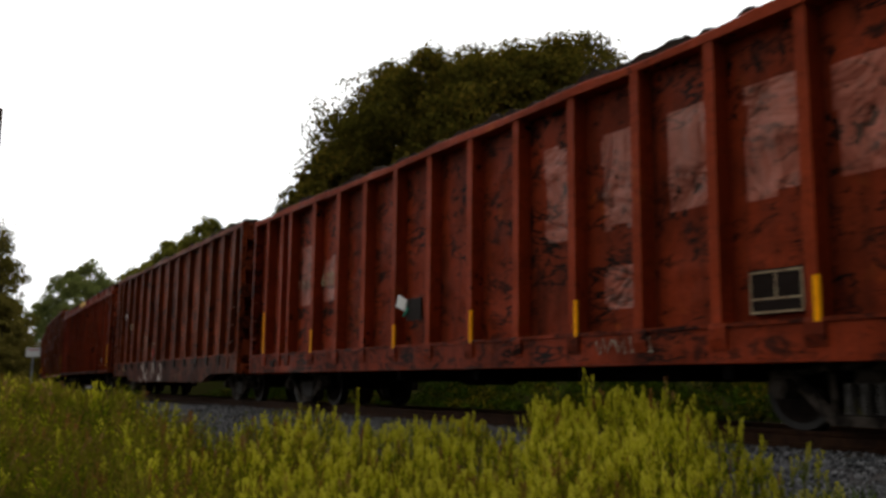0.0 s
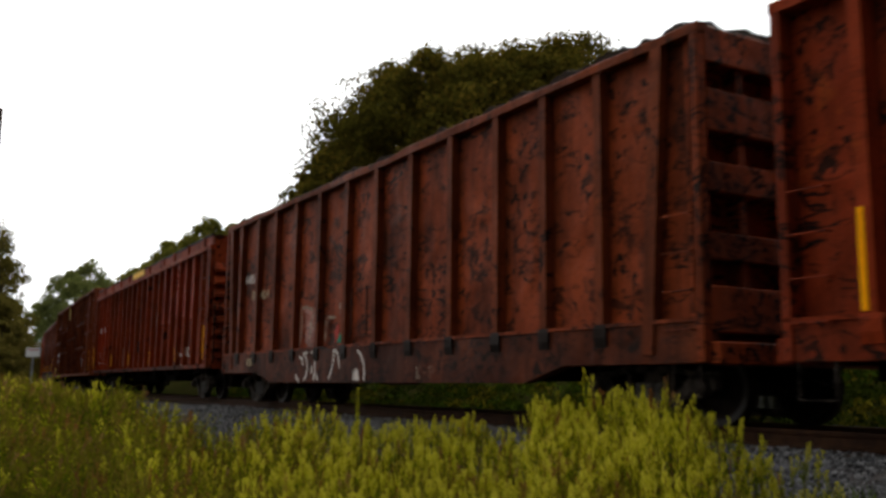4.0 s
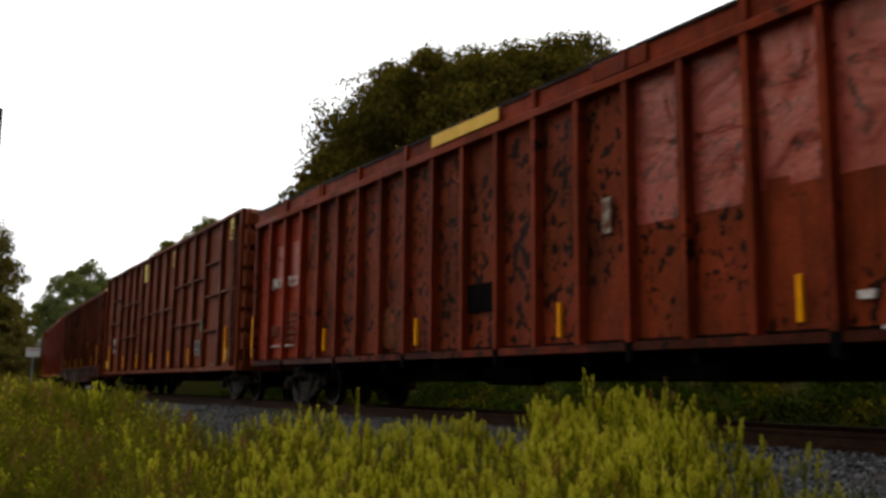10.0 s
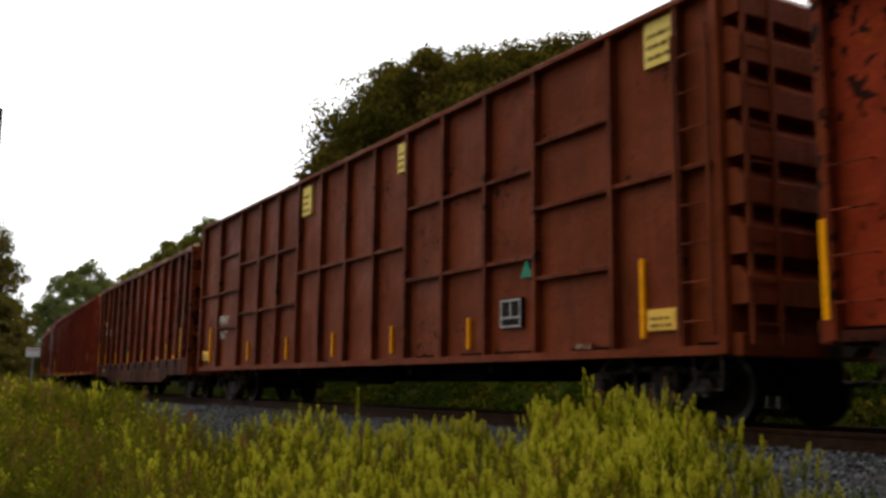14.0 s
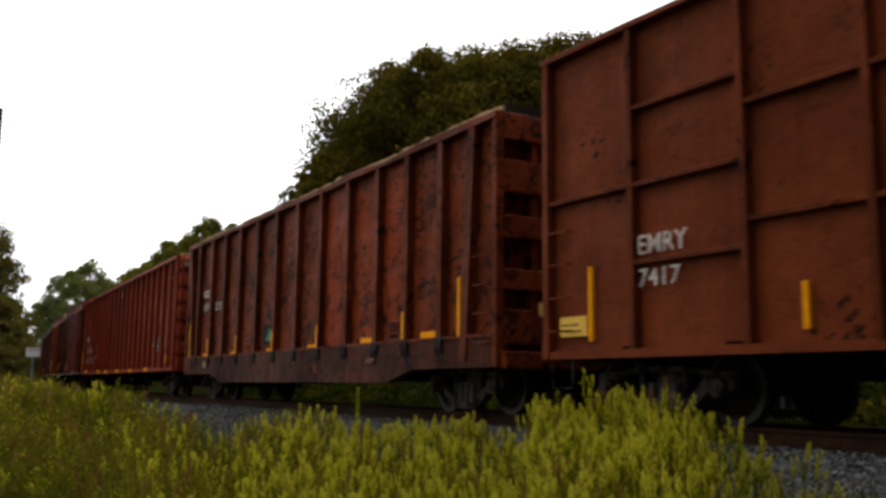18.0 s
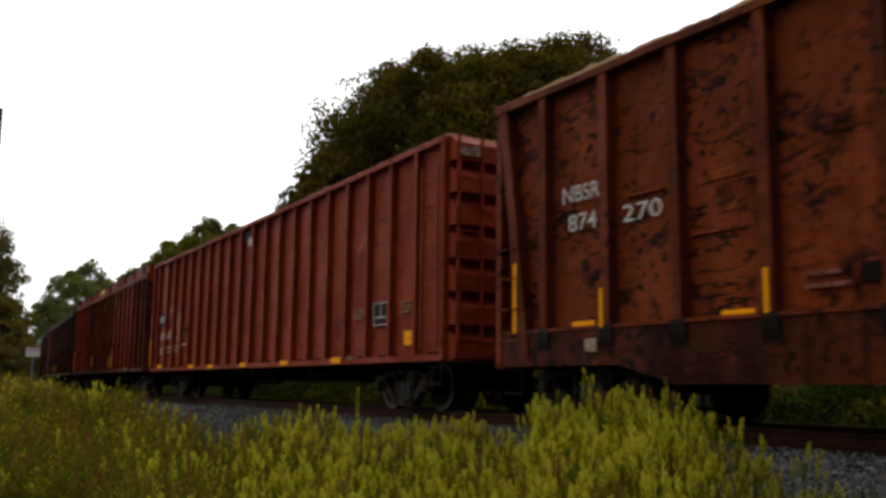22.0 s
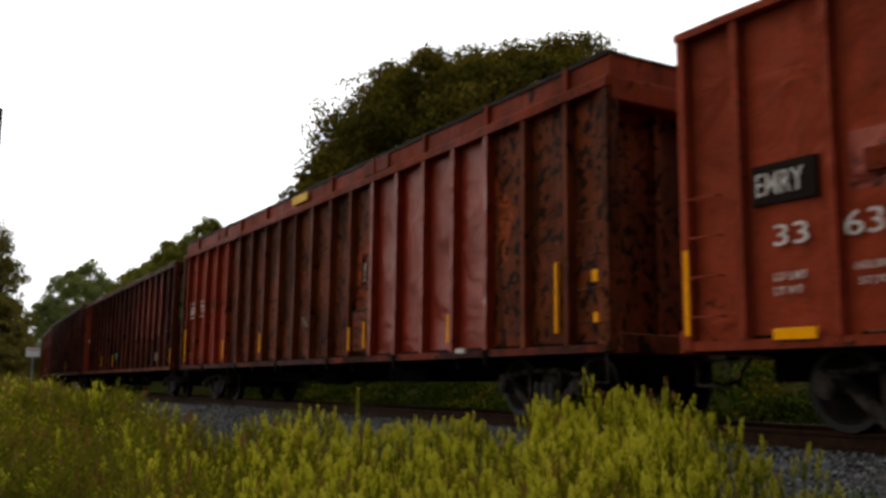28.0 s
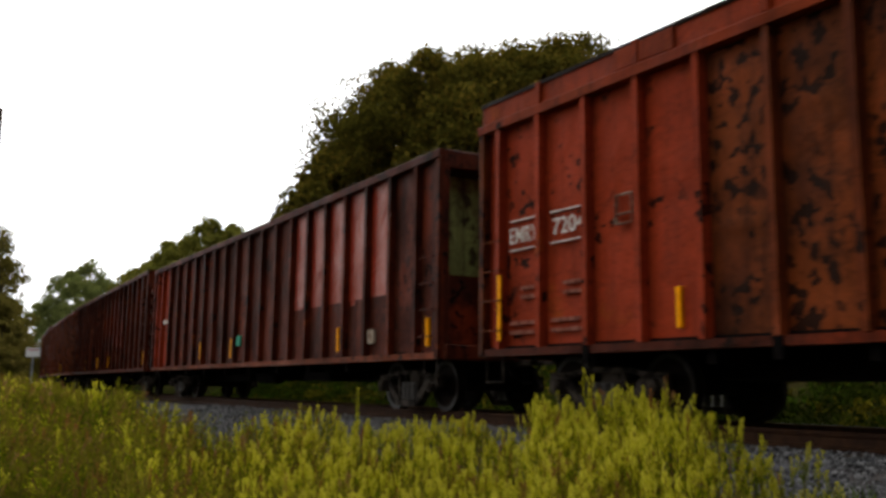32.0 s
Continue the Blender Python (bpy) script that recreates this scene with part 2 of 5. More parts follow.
DARK = (0.0045, 0.003, 0.0025)
PAINT = {
    "Ap": paint("oxide_red_stakes", (0.3047, 0.0379, 0.0092), (0.2300, 0.0310, 0.0086), DARK, 0.0, 9.0, 0.3, 0.25, 5.0, grime=0.25),
    "A": paint("oxide_red_scuffed", (0.2400, 0.0294, 0.0076), (0.1440, 0.0204, 0.0067), DARK, 0.3, 9.0, 0.45, 1.0, 1.0, grime=0.6),
    "B": paint("rust_brown_scuffed", (0.2706, 0.0476, 0.0121), (0.1510, 0.0275, 0.0087), DARK, 0.35, 9.0, 0.55, 1.0, 11.0, grime=0.75),
    "Cp": paint("oxide_red_posts", (0.2603, 0.0307, 0.0071), (0.1952, 0.0307, 0.0071), DARK, 0.0, 5.0, 0.5, 0.2, 27.0, grime=0.55),
    "C": paint("oxide_red_chipped", (0.2429, 0.0348, 0.0095), (0.1742, 0.0317, 0.0090), DARK, 0.7, 9.0, 0.55, 0.10, 23.0, grime=0.5),
    "Cx": paint("oxide_red_heavily_chipped", (0.2193, 0.0337, 0.0092), (0.1530, 0.0306, 0.0087), DARK, 1.0, 9.0, 0.5, 0.12, 23.0, grime=0.7),
    "sooty": paint("sooty_sill_paint", (0.085, 0.0150, 0.0060), (0.030, 0.0075, 0.0042), DARK, 0.3, 9.0, 0.3, 0.3, 29.0, rust=(0.215, 0.0290, 0.0080), rust_at=0.52, rust_scale=0.8, grime=0.6),
    "sill": paint("grimy_brown_sill", (0.1114, 0.0228, 0.0066), (0.0506, 0.0112, 0.0046), DARK, 0.5, 8.0, 0.7, 0.7, 37.0, grime=0.7),
    "D": paint("plain_brown", (0.2053, 0.0415, 0.0116), (0.1589, 0.0330, 0.0104), DARK, 0.0, 14.0, 0.25, 0.2, 31.0, rust_at=0.75),
    "E2": paint("red_scuffed", (0.3034, 0.0459, 0.0098), (0.2378, 0.0394, 0.0090), DARK, 0.2, 9.0, 0.3, 0.9, 47.0, grime=0.25),
    "E": paint("brown_red_scuffed", (0.2312, 0.0419, 0.0100), (0.1441, 0.0279, 0.0078), DARK, 0.3, 9.0, 0.45, 0.95, 41.0, grime=0.35),
    "F": paint("clean_oxide_red", (0.3037, 0.0427, 0.0151), (0.2353, 0.0341, 0.0139), (0.030, 0.0118, 0.0063), 0.0, 14.0, 0.2, 0.2, 53.0, rust_at=0.8, grime=0.25, crease=1.1),
    "G": paint("rusted_red_brown", (0.1987, 0.0397, 0.0086), (0.1056, 0.0270, 0.0071), DARK, 0.85, 9.0, 0.75, 0.35, 61.0, rust=(0.300, 0.0521, 0.0101), rust_at=0.63, grime=0.8),
    "H": paint("sooty_red_brown", (0.1238, 0.0191, 0.0063), (0.0545, 0.0117, 0.0056), DARK, 0.4, 9.0, 1.0, 0.3, 71.0, grime=0.85),
    "I": paint("dull_red", (0.3274, 0.0372, 0.0108), (0.2578, 0.0316, 0.0092), DARK, 0.25, 7.0, 0.35, 0.2, 83.0),
    "post": paint("grimy_brown_posts", (0.1950, 0.0377, 0.0097), (0.1040, 0.0221, 0.0072), DARK, 0.2, 8.0, 0.6, 0.3, 89.0, grime=0.4),
    "fresh": paint("fresh_red_primer", (0.2510, 0.0243, 0.0073), (0.2024, 0.0202, 0.0064), (0.100, 0.0101, 0.0063), 0.05, 10.0, 0.25, 0.25, 95.0, rough=0.36, rust_at=0.9, gloss=0.26, grime=0.4, crease=1.4),
    # pink base: sky reflected in scuffed gloss paint, put into the colour
    "pink": paint("pink_scuffed_gloss", (0.350, 0.0950, 0.0620), (0.250, 0.0540, 0.0320), DARK, 0.15, 9.0, 0.35, 0.75, 1.0, grime=0.4, rough=0.40, gloss=0.35, crease=2.4),
    # glossy, with part of the panels' sheen put into the lighter base colour
    "sheen": paint("pale_sheen_red", (0.3795, 0.0690, 0.0460), (0.2990, 0.0460, 0.0276), (0.050, 0.0120, 0.0090), 0.35, 9.0, 0.15, 0.5, 23.0, rough=0.36, rust_at=0.9, gloss=0.40, grime=0.3, crease=1.8),
    "orange": paint("bare_orange_rust", (0.400, 0.0756, 0.0114), (0.210, 0.0353, 0.0089), DARK, 0.9, 9.0, 0.5, 0.8, 61.0, rust_at=0.6, rust=(0.440, 0.1008, 0.0190), rust_scale=4.0, grime=0.6),
    "black": paint("worn_and_shade_black", (0.006, 0.0045, 0.004), (0.010, 0.007, 0.005), (0.003, 0.003, 0.003), 0.1, 9.0, 0.2, 0.1, 119.0, rust=(0.04, 0.02, 0.013), rust_at=0.66),
    "green": paint("pale_green_primer", (0.200, 0.230, 0.075), (0.130, 0.145, 0.050), (0.02, 0.014, 0.008), 0.8, 3.0, 0.9, 0.4, 125.0, rust=(0.06, 0.03, 0.014), rust_at=0.58, grime=0.6),
}
# almost black: the shade under the cars is put into this colour
UNDER = mottled("near_black_steel", (0.003, 0.0025, 0.0025), (0.007, 0.005, 0.004), 5, 0.9, spec=0.02)
FRAME = mottled("grey_brown_cast_steel", (0.0600, 0.0471, 0.0374), (0.0064, 0.0046, 0.0036), 5, 0.8, lo=0.44, hi=0.58, relief=0.4, spec=0.04)
SPRING = mottled("worn_grey_spring_steel", (0.110, 0.098, 0.088), (0.040, 0.034, 0.030), 9, 0.6, spec=0.15)
TREAD = mottled("worn_wheel_steel", (0.016, 0.010, 0.007), (0.007, 0.005, 0.004), 8, 0.75, spec=0.05)
RIM = mottled("bright_worn_wheel_rim", (0.024, 0.019, 0.015), (0.012, 0.009, 0.007), 6, 0.5, relief=0.1, spec=0.15)
YELLOW = mottled("reflective_yellow", (1.0, 0.40, 0.002), (1.0, 0.37, 0.002), 2, 0.5, relief=0.1, spec=0.02)
CREAM = mottled("cream_yellow_paint", (0.95, 0.72, 0.20), (0.85, 0.60, 0.12), 4, 0.6)
WHITE = mottled("worn_white_paint", (0.72, 0.66, 0.60), (0.48, 0.40, 0.35), 9, 0.7, lo=0.4, hi=0.6)
FAINT = mottled("faint_pale_paint", (0.26, 0.10, 0.07), (0.18, 0.05, 0.03), 9, 0.7)
SCRAWL = mottled("faded_white_scrawl", (0.34, 0.28, 0.21), (0.12, 0.035, 0.018), 7, 0.7, lo=0.40, hi=0.56)
CREAMY = mottled("faded_cream_paint", (0.42, 0.33, 0.20), (0.22, 0.13, 0.08), 9, 0.7, lo=0.42, hi=0.62)
BOARD = mottled("white_sign_face", (0.66, 0.63, 0.58), (0.54, 0.51, 0.47), 5, 0.5)
WARM_WHITE = mottled("yellowed_white_paint", (0.70, 0.60, 0.52), (0.50, 0.38, 0.30), 7, 0.6)
GOLD = mottled("orange_yellow_paint", (0.92, 0.56, 0.10), (0.80, 0.46, 0.07), 4, 0.6)
CHIPS = mottled("wood_chips", (0.55, 0.38, 0.20), (0.36, 0.22, 0.10), 14, 0.9, relief=0.6)
INK = mottled("faded_brown_lettering", (0.16, 0.09, 0.02), (0.28, 0.18, 0.05), 12, 0.7)
BARKY = mottled("dark_bark_load", (0.035, 0.024, 0.016), (0.016, 0.012, 0.010), 10, 0.95, relief=0.6)
RAILS = mottled("rusty_rail_steel", (0.0434, 0.0174, 0.0066), (0.0196, 0.0081, 0.0039), 7, 0.8, spec=0.1)
TIES = mottled("weathered_tie_wood", (0.060, 0.045, 0.034), (0.030, 0.023, 0.018), 5, 0.9, stretch=(1, 8, 1))
TEAL = mottled("teal_green_sign_paint", (0.03, 0.26, 0.15), (0.02, 0.18, 0.11), 6, 0.55)
RED = mottled("bright_red_paint", (0.42, 0.04, 0.03), (0.30, 0.03, 0.02), 6, 0.55)


# ---- the train ----
HALF = 1.52                      # half width of a car over its ribs
NUDGE = {}                       # metres by which a car is set back to match the camera's view
CARS = []                        # (car, station of its middle, its wheelsets, half its truck distance)
SHARED = {}                      # meshes that alike parts share


def shared(key, make, mats):
    if key not in SHARED:
        me = bpy.data.meshes.new(key if isinstance(key, str) else key[0])
        bm = make()
        bm.to_mesh(me)
        bm.free()
        for m in mats:
            me.materials.append(m)
        SHARED[key] = me
    return SHARED[key]


def sheet(x0, x1, z0, z1, y, bulge, seed, patches, mid, nx=8, nz=32, thick=0.012):
    """A steel sheet between two ribs, dented and bellied; some rectangles of it carry another paint, the pink ones a
    painted-in reflection.
    """
    bm = bmesh.new()
    rows = []
    for j in range(nz + 1):
        v = j / nz
        row = []
        for i in range(nx + 1):
            u = i / nx
            x, z = x0 + u * (x1 - x0), z0 + v * (z1 - z0)
            hump = math.sin(math.pi * u) * math.sin(math.pi * v) ** 0.5
            wob = noise.noise((x * 1.1 + seed, z * 0.9, seed * 0.37)) + 0.6 * noise.noise((x * 2.3, z * 2.6 + seed, 3.1))
            ridge = 1 - 2 * abs(noise.noise((x * 0.8 + seed * 1.7, z * 1.3 + 0.5 * x, 7.7)))
            row.append(bm.verts.new((x, y - bulge * hump * (0.5 * wob + 0.55 * max(0, ridge) ** 4), z)))
        rows.append(row)
    for j in range(nz):
        for i in range(nx):
            f = bm.faces.new((rows[j][i], rows[j][i + 1], rows[j + 1][i + 1], rows[j + 1][i]))
            c = f.calc_center_median()
            f.smooth = True
            for k, (a, b, lo, hi, ragged) in enumerate(patches):
                wav = ragged * noise.noise((c.x * 1.7, c.z * 1.7, seed + k))
                if a < c.x + mid + wav < b and lo < c.z + wav < hi:
                    f.material_index = k + 1
    return bm


def rib_mesh(w, z0, z1, y_in, y_out, face=0.74):
    """A pressed hat-section post, its flanks nearly square."""
    bm = bmesh.new()
    a, b = w / 2, w / 2 * 0.92
    prof = [(-a, y_in), (-b, y_out), (-b + face * w, y_out), (-a + (face + 0.07) * w, y_in)]
    lo = [bm.verts.new((x, y, z0)) for x, y in prof]
    hi = [bm.verts.new((x, y, z1)) for x, y in prof]
    for i in range(3):
        bm.faces.new((lo[i], lo[i + 1], hi[i + 1], hi[i]))
    bm.faces.new(hi)
    bm.faces.new(lo[::-1])
    bmesh.ops.recalc_face_normals(bm, faces=bm.faces[:])
    return bm


def foot_mesh(w, z0, y_in, y_out):
    """The bracket under a post, bolted to the sill."""
    bm = bmesh.new()
    q = [(y_in, z0 + 0.04), (y_out - 0.006, z0 + 0.03), (y_out - 0.016, z0 - 0.02), (y_out - 0.016, z0 - 0.13), (y_out + 0.006, z0 - 0.24), (y_in, z0 - 0.26)]
    l = [bm.verts.new((-w * 0.6, y, z)) for y, z in q]
    r = [bm.verts.new((w * 0.6, y, z)) for y, z in q]
    bm.faces.new(l)
    bm.faces.new(r[::-1])
    for i in range(6):
        bm.faces.new((l[i], r[i], r[(i + 1) % 6], l[(i + 1) % 6]))
    bmesh.ops.recalc_face_normals(bm, faces=bm.faces[:])
    return bm


def bogie_mesh():
    """Bolster and two cast side frames with their window, springs' seat and bearing ends."""
    bm = bmesh.new()
    for sgn in (-1, 1):
        y0, y1 = (-1.07, -0.93) if sgn < 0 else (0.93, 1.07)
        prism(bm, [(-1.10, 0.60), (-0.70, 0.61), (-0.42, 0.67), (0.42, 0.67), (0.70, 0.61), (1.10, 0.60), (1.10, 0.54), (0.72, 0.54), (0.40, 0.60), (-0.40, 0.60), (-0.72, 0.54), (-1.10, 0.54)], y0 + 0.03, y1 - 0.03)
        for d in (-1, 1):
            prism(bm, [(d * 0.80, 0.52), (d * 0.69, 0.54), (d * 0.28, 0.18), (d * 0.29, 0.08), (d * 0.36, 0.08), (d * 0.74, 0.41)], y0, y1)
            prism(bm, [(d * 0.31, 0.60), (d * 0.37, 0.60), (d * 0.36, 0.17), (d * 0.31, 0.17)], y0 + 0.03, y1 - 0.03)
            prism(bm, [(d * 0.72, 0.57), (d * 1.06, 0.57), (d * 1.08, 0.42), (d * 1.03, 0.36), (d * 0.99, 0.52), (d * 0.79, 0.52), (d * 0.75, 0.40), (d * 0.70, 0.46)], y0, y1)
            drum(bm, d * 0.89, 0.42, 0.105, y0 - 0.07 * (sgn < 0), y1 + 0.07 * (sgn > 0), 14)
            drum(bm, d * 0.89, 0.42, 0.055, y0 - 0.10 * (sgn < 0), y1 + 0.10 * (sgn > 0), 8)
        prism(bm, [(-0.34, 0.07), (0.34, 0.07), (0.37, 0.12), (0.30, 0.17), (-0.30, 0.17), (-0.37, 0.12)], y0 - 0.02, y1 + 0.02)
    box(bm, -0.20, 0.20, -0.92, 0.92, 0.47, 0.64)
    return bm


def spring_mesh():
    bm = bmesh.new()
    pts = [(0.055 * math.cos(a), 0.055 * math.sin(a), 0.17 + 0.30 * a / (16 * math.pi)) for a in [k * math.pi / 3 for k in range(49)]]
    tube(bm, pts, 0.017, 4)
    return bm


def wheelset_mesh():
    bm = bmesh.new()
    r = 0.42
    for sgn in (-1, 1):
        y = sgn * 0.755
        prof = [(0.10, -0.06), (0.13, -0.055), (0.30, -0.02), (0.35, -0.055), (r, -0.06), (r, 0.05), (r + 0.028, 0.07), (r + 0.02, 0.085), (0.35, 0.085), (0.31, 0.02), (0.13, 0.045), (0.10, 0.05)]
        rings = []
        for k in range(28):
            a = 2 * math.pi * k / 28
            rings.append([bm.verts.new((q * math.cos(a), y - sgn * w, q * math.sin(a))) for q, w in prof])
        for k in range(28):
            p, q = rings[k], rings[(k + 1) % 28]
            for i in range(len(prof)):
                f = bm.faces.new((p[i], q[i], q[(i + 1) % len(prof)], p[(i + 1) % len(prof)]))
                f.smooth, f.material_index = 1 < i < 3, 1 if i == 3 else 0
    drum(bm, 0, 0, 0.085, -1.0, 1.0, 12)
    bmesh.ops.recalc_face_normals(bm, faces=bm.faces[:])
    return bm


def bent_beam(x0, x1, y0, y1, z0, z1, wave, seed):
    """A long beam that years of loading have knocked out of line."""
    bm = bmesh.new()
    n = int((x1 - x0) / 0.3)
    rings = []
    for i in range(n + 1):
        x = x0 + (x1 - x0) * i / n
        dz = wave * (noise.noise((x * 0.55, seed, 1.0)) + 0.4 * noise.noise((x * 1.7, seed, 4.0)))
        dy = wave * 0.7 * noise.noise((x * 0.7, seed, 9.0))
        rings.append([bm.verts.new(p) for p in ((x, y0 + dy, z0), (x, y0 + dy, z1 + dz - 0.02), (x, y0 + dy + 0.02, z1 + dz), (x, y1, z1 + dz), (x, y1, z0))])
    for a, b in zip(rings[:-1], rings[1:]):
        for k in range(5):
            bm.faces.new((a[k], a[(k + 1) % 5], b[(k + 1) % 5], b[k]))
    bm.faces.new(rings[0])
    bm.faces.new(rings[-1][::-1])
    bmesh.ops.recalc_face_normals(bm, faces=bm.faces[:])
    return bm


def load_mesh(x0, x1, z, half, amp, crown, seed):
    """A heaped load with an uneven surface and a closed underside."""
    bm = bmesh.new()
    nx, ny = int((x1 - x0) / 0.09), 14
    g = []
    for i in range(nx + 1):
        x = x0 + (x1 - x0) * i / nx
        row = []
        for j in range(ny + 1):
            y = -half + 2 * half * j / ny
            end = min(1, (x - x0) / 1.2, (x1 - x) / 1.2)
            h = crown * (1 - (y / half) ** 2) * max(0, end) + amp * (0.6 * noise.noise((x * 0.9, y, seed)) + 0.7 * noise.noise((x * 3.1, y * 3, seed + 4)) + 0.5 * noise.noise((x * 7, y * 7, seed)))
            row.append(bm.verts.new((x, y, z + h)))
        g.append(row)
    for i in range(nx):
        for j in range(ny):
            bm.faces.new((g[i][j], g[i + 1][j], g[i + 1][j + 1], g[i][j + 1]))
    base = [bm.verts.new((x, y, z - 0.25)) for x, y in ((x0, -half), (x1, -half), (x1, half), (x0, half))]
    for strip, a, b in (([r[0] for r in g], base[0], base[1]), ([r[-1] for r in g], base[3], base[2]), (g[0], base[0], base[3]), (g[-1], base[1], base[2])):
        bm.faces.new([*strip, b, a])
    bm.faces.new(base)
    return bm


RIBS = {}                        # where the posts of each car stand, and half their width


def in_bay(car, x0, x1):
    """Moves a span so that it lies clear of the posts, on the sheet between them."""
    posts, w, _deep = RIBS[car.name]
    m = (x0 + x1) / 2 - 0.04
    lo = max([r for r in posts if r <= m], default=x0) + w + 0.02
    hi = min([r for r in posts if r > m], default=x1) - w - 0.02
    if hi - lo < 0.1:
        return x0, x1
    k = min(1, (hi - lo) / (x1 - x0))
    n = (x1 - x0) * k
    a = min(max(x0 - 0.04, lo), hi - n)
    return a, a + n


def lettering(text, x0, x1, z0, z1, car, mat=None, y=-HALF + 0.03):
    """Painted letters as flat meshes on a car's side, fitted between two stations and two heights."""
    x0, x1 = in_bay(car, x0, x1)
    y += RIBS[car.name][2]
    cu = bpy.data.curves.new("lettering", "FONT")
    cu.body, cu.extrude, cu.offset = text, 0.001, 0.003
    tmp = new("lettering", cu)
    me = bpy.data.meshes.new_from_object(tmp.evaluated_get(bpy.context.evaluated_depsgraph_get()))
    bpy.data.objects.remove(tmp)
    me.materials.clear()
    me.materials.append(mat or WHITE)
    co = np.array([v.co[:] for v in me.vertices])
    lo, hi = co.min(axis=0), co.max(axis=0)
    co = (co - lo) / np.maximum(hi - lo, 1e-6)
    mid = next(m for c, m, _s, _r in CARS if c is car)
    out = np.stack([x0 - mid + co[:, 0] * (x1 - x0), y - 0.003 * co[:, 2], z0 + co[:, 1] * (z1 - z0)], axis=1)
    me.vertices.foreach_set("co", out.ravel())
    me.update()
    return place("lettering", me, car)


def sign_frame(car, x0, x1, z0, z1, mat, back=None, cells=2):
    """A stencilled frame: outline, one cross bar and uprights, on a dark ground."""
    mid = next(m for c, m, _s, _r in CARS if c is car)
    y = -HALF + 0.015 + RIBS[car.name][2]
    w = 0.017
    x0, x1 = in_bay(car, x0, x1)
    if back:
        part("dark_ground", boxes([(x0 - mid - 0.008, x1 - mid + 0.015, y + 0.006, y + 0.07, z0 - 0.008, z1 + 0.02)]), back, car)
    rows = [(x0, x1, z0, z0 + w), (x0, x1, z1 - w, z1), (x0, x0 + w, z0 + w, z1 - w), (x1 - w, x1, z0 + w, z1 - w), (x0 + w, x1 - w, z0 + (z1 - z0) * 0.32, z0 + (z1 - z0) * 0.32 + w)]
    for k in range(1, cells):
        x = x0 + (x1 - x0) * k / cells
        rows.append((x - w / 2, x + w / 2, z0 + (z1 - z0) * 0.32 + w, z1 - w))
    return part("stencil_frame", boxes([(a - mid, b - mid, y, y + 0.05, c, d) for a, b, c, d in rows]), mat, car, "painted stencil frame")


def bars_of_text(car, x0, x1, z0, z1, lines, mat=None, y=None):
    """Small lettering too blurred to read: plain bars."""
    mid = next(m for c, m, _s, _r in CARS if c is car)
    step = (z1 - z0) / lines
    if x1 - x0 < 1.2 and y is None:
        x0, x1 = in_bay(car, x0, x1)
    deep = RIBS[car.name][2]
    chance = random.Random(int(abs(x0) * 97 + z0 * 31))
    for k in range(lines):
        row, x = [], x0 - mid
        end = x1 - mid - chance.uniform(0, 0.2) * (x1 - x0)
        while x < end - 0.02:
            n = min(end, x + chance.uniform(0.25, 1.1) * max(0.1, 0.3 * (x1 - x0)))
            row.append((x, n, (y or -HALF + 0.024) + deep, -HALF + 0.08 + deep, z0 + k * step, z0 + (k + 0.38) * step))
            x = n + 0.03
        part("faded_line", boxes(row), mat or FAINT, car)


def triangle_mark(car, x0, x1, z0, z1, mat):
    mid = next(m for c, m, _s, _r in CARS if c is car)
    part("triangle_mark", prism(bmesh.new(), [(x0 - mid, z0), (x1 - mid, z0), ((x0 + x1) / 2 - mid, z1)], -HALF + RIBS[car.name][2], -HALF + 0.06 + RIBS[car.name][2]), mat, car, "green triangle mark")


def tilted_plate(car, corners, mat):
    mid = next(m for c, m, _s, _r in CARS if c is car)
    part("bent_plate", prism(bmesh.new(), [(a - mid, b) for a, b in corners], -HALF - 0.07, -HALF - 0.05), mat, car)


def end_plate(car, y0, y1, z0, z1, mat, out=0.02):
    _c, mid, _s, _r = next(c for c in CARS if c[0] is car)
    xe = max(v[0] for o in car.children if o.name.startswith("top_chord") for v in o.bound_box)
    part("plate", boxes([(xe, xe + out, y0, y1, z0, z1)]), mat, car)


def scrawl(strokes, x, z, car, mat, width=0.07, y=-1.468):
    """Spray-painted strokes as flat bands; each stroke is a list of (x, z) from its corner."""
    mid = next(m for c, m, _s, _r in CARS if c is car)
    for st in strokes:
        bm = bmesh.new()
        pts = [Vector((a, 0, b)) for a, b in st]
        side = []
        for i, p in enumerate(pts):
            d = (pts[min(i + 1, len(pts) - 1)] - pts[max(i - 1, 0)]).normalized()
            q = Vector((-d.z, 0, d.x)) * width / 2
            side.append((bm.verts.new(p - q), bm.verts.new(p + q)))
        for (a, b), (c, d) in zip(side[:-1], side[1:]):
            bm.faces.new((a, b, d, c))
        geo = bmesh.ops.extrude_face_region(bm, geom=bm.faces[:])["geom"]
        bmesh.ops.translate(bm, verts=[v for v in geo if isinstance(v, bmesh.types.BMVert)], vec=(0, -0.003, 0))
        part("painted_stroke", bm, mat, car, "faded white sprayed stroke").matrix_basis = pose(x - mid, y, z)


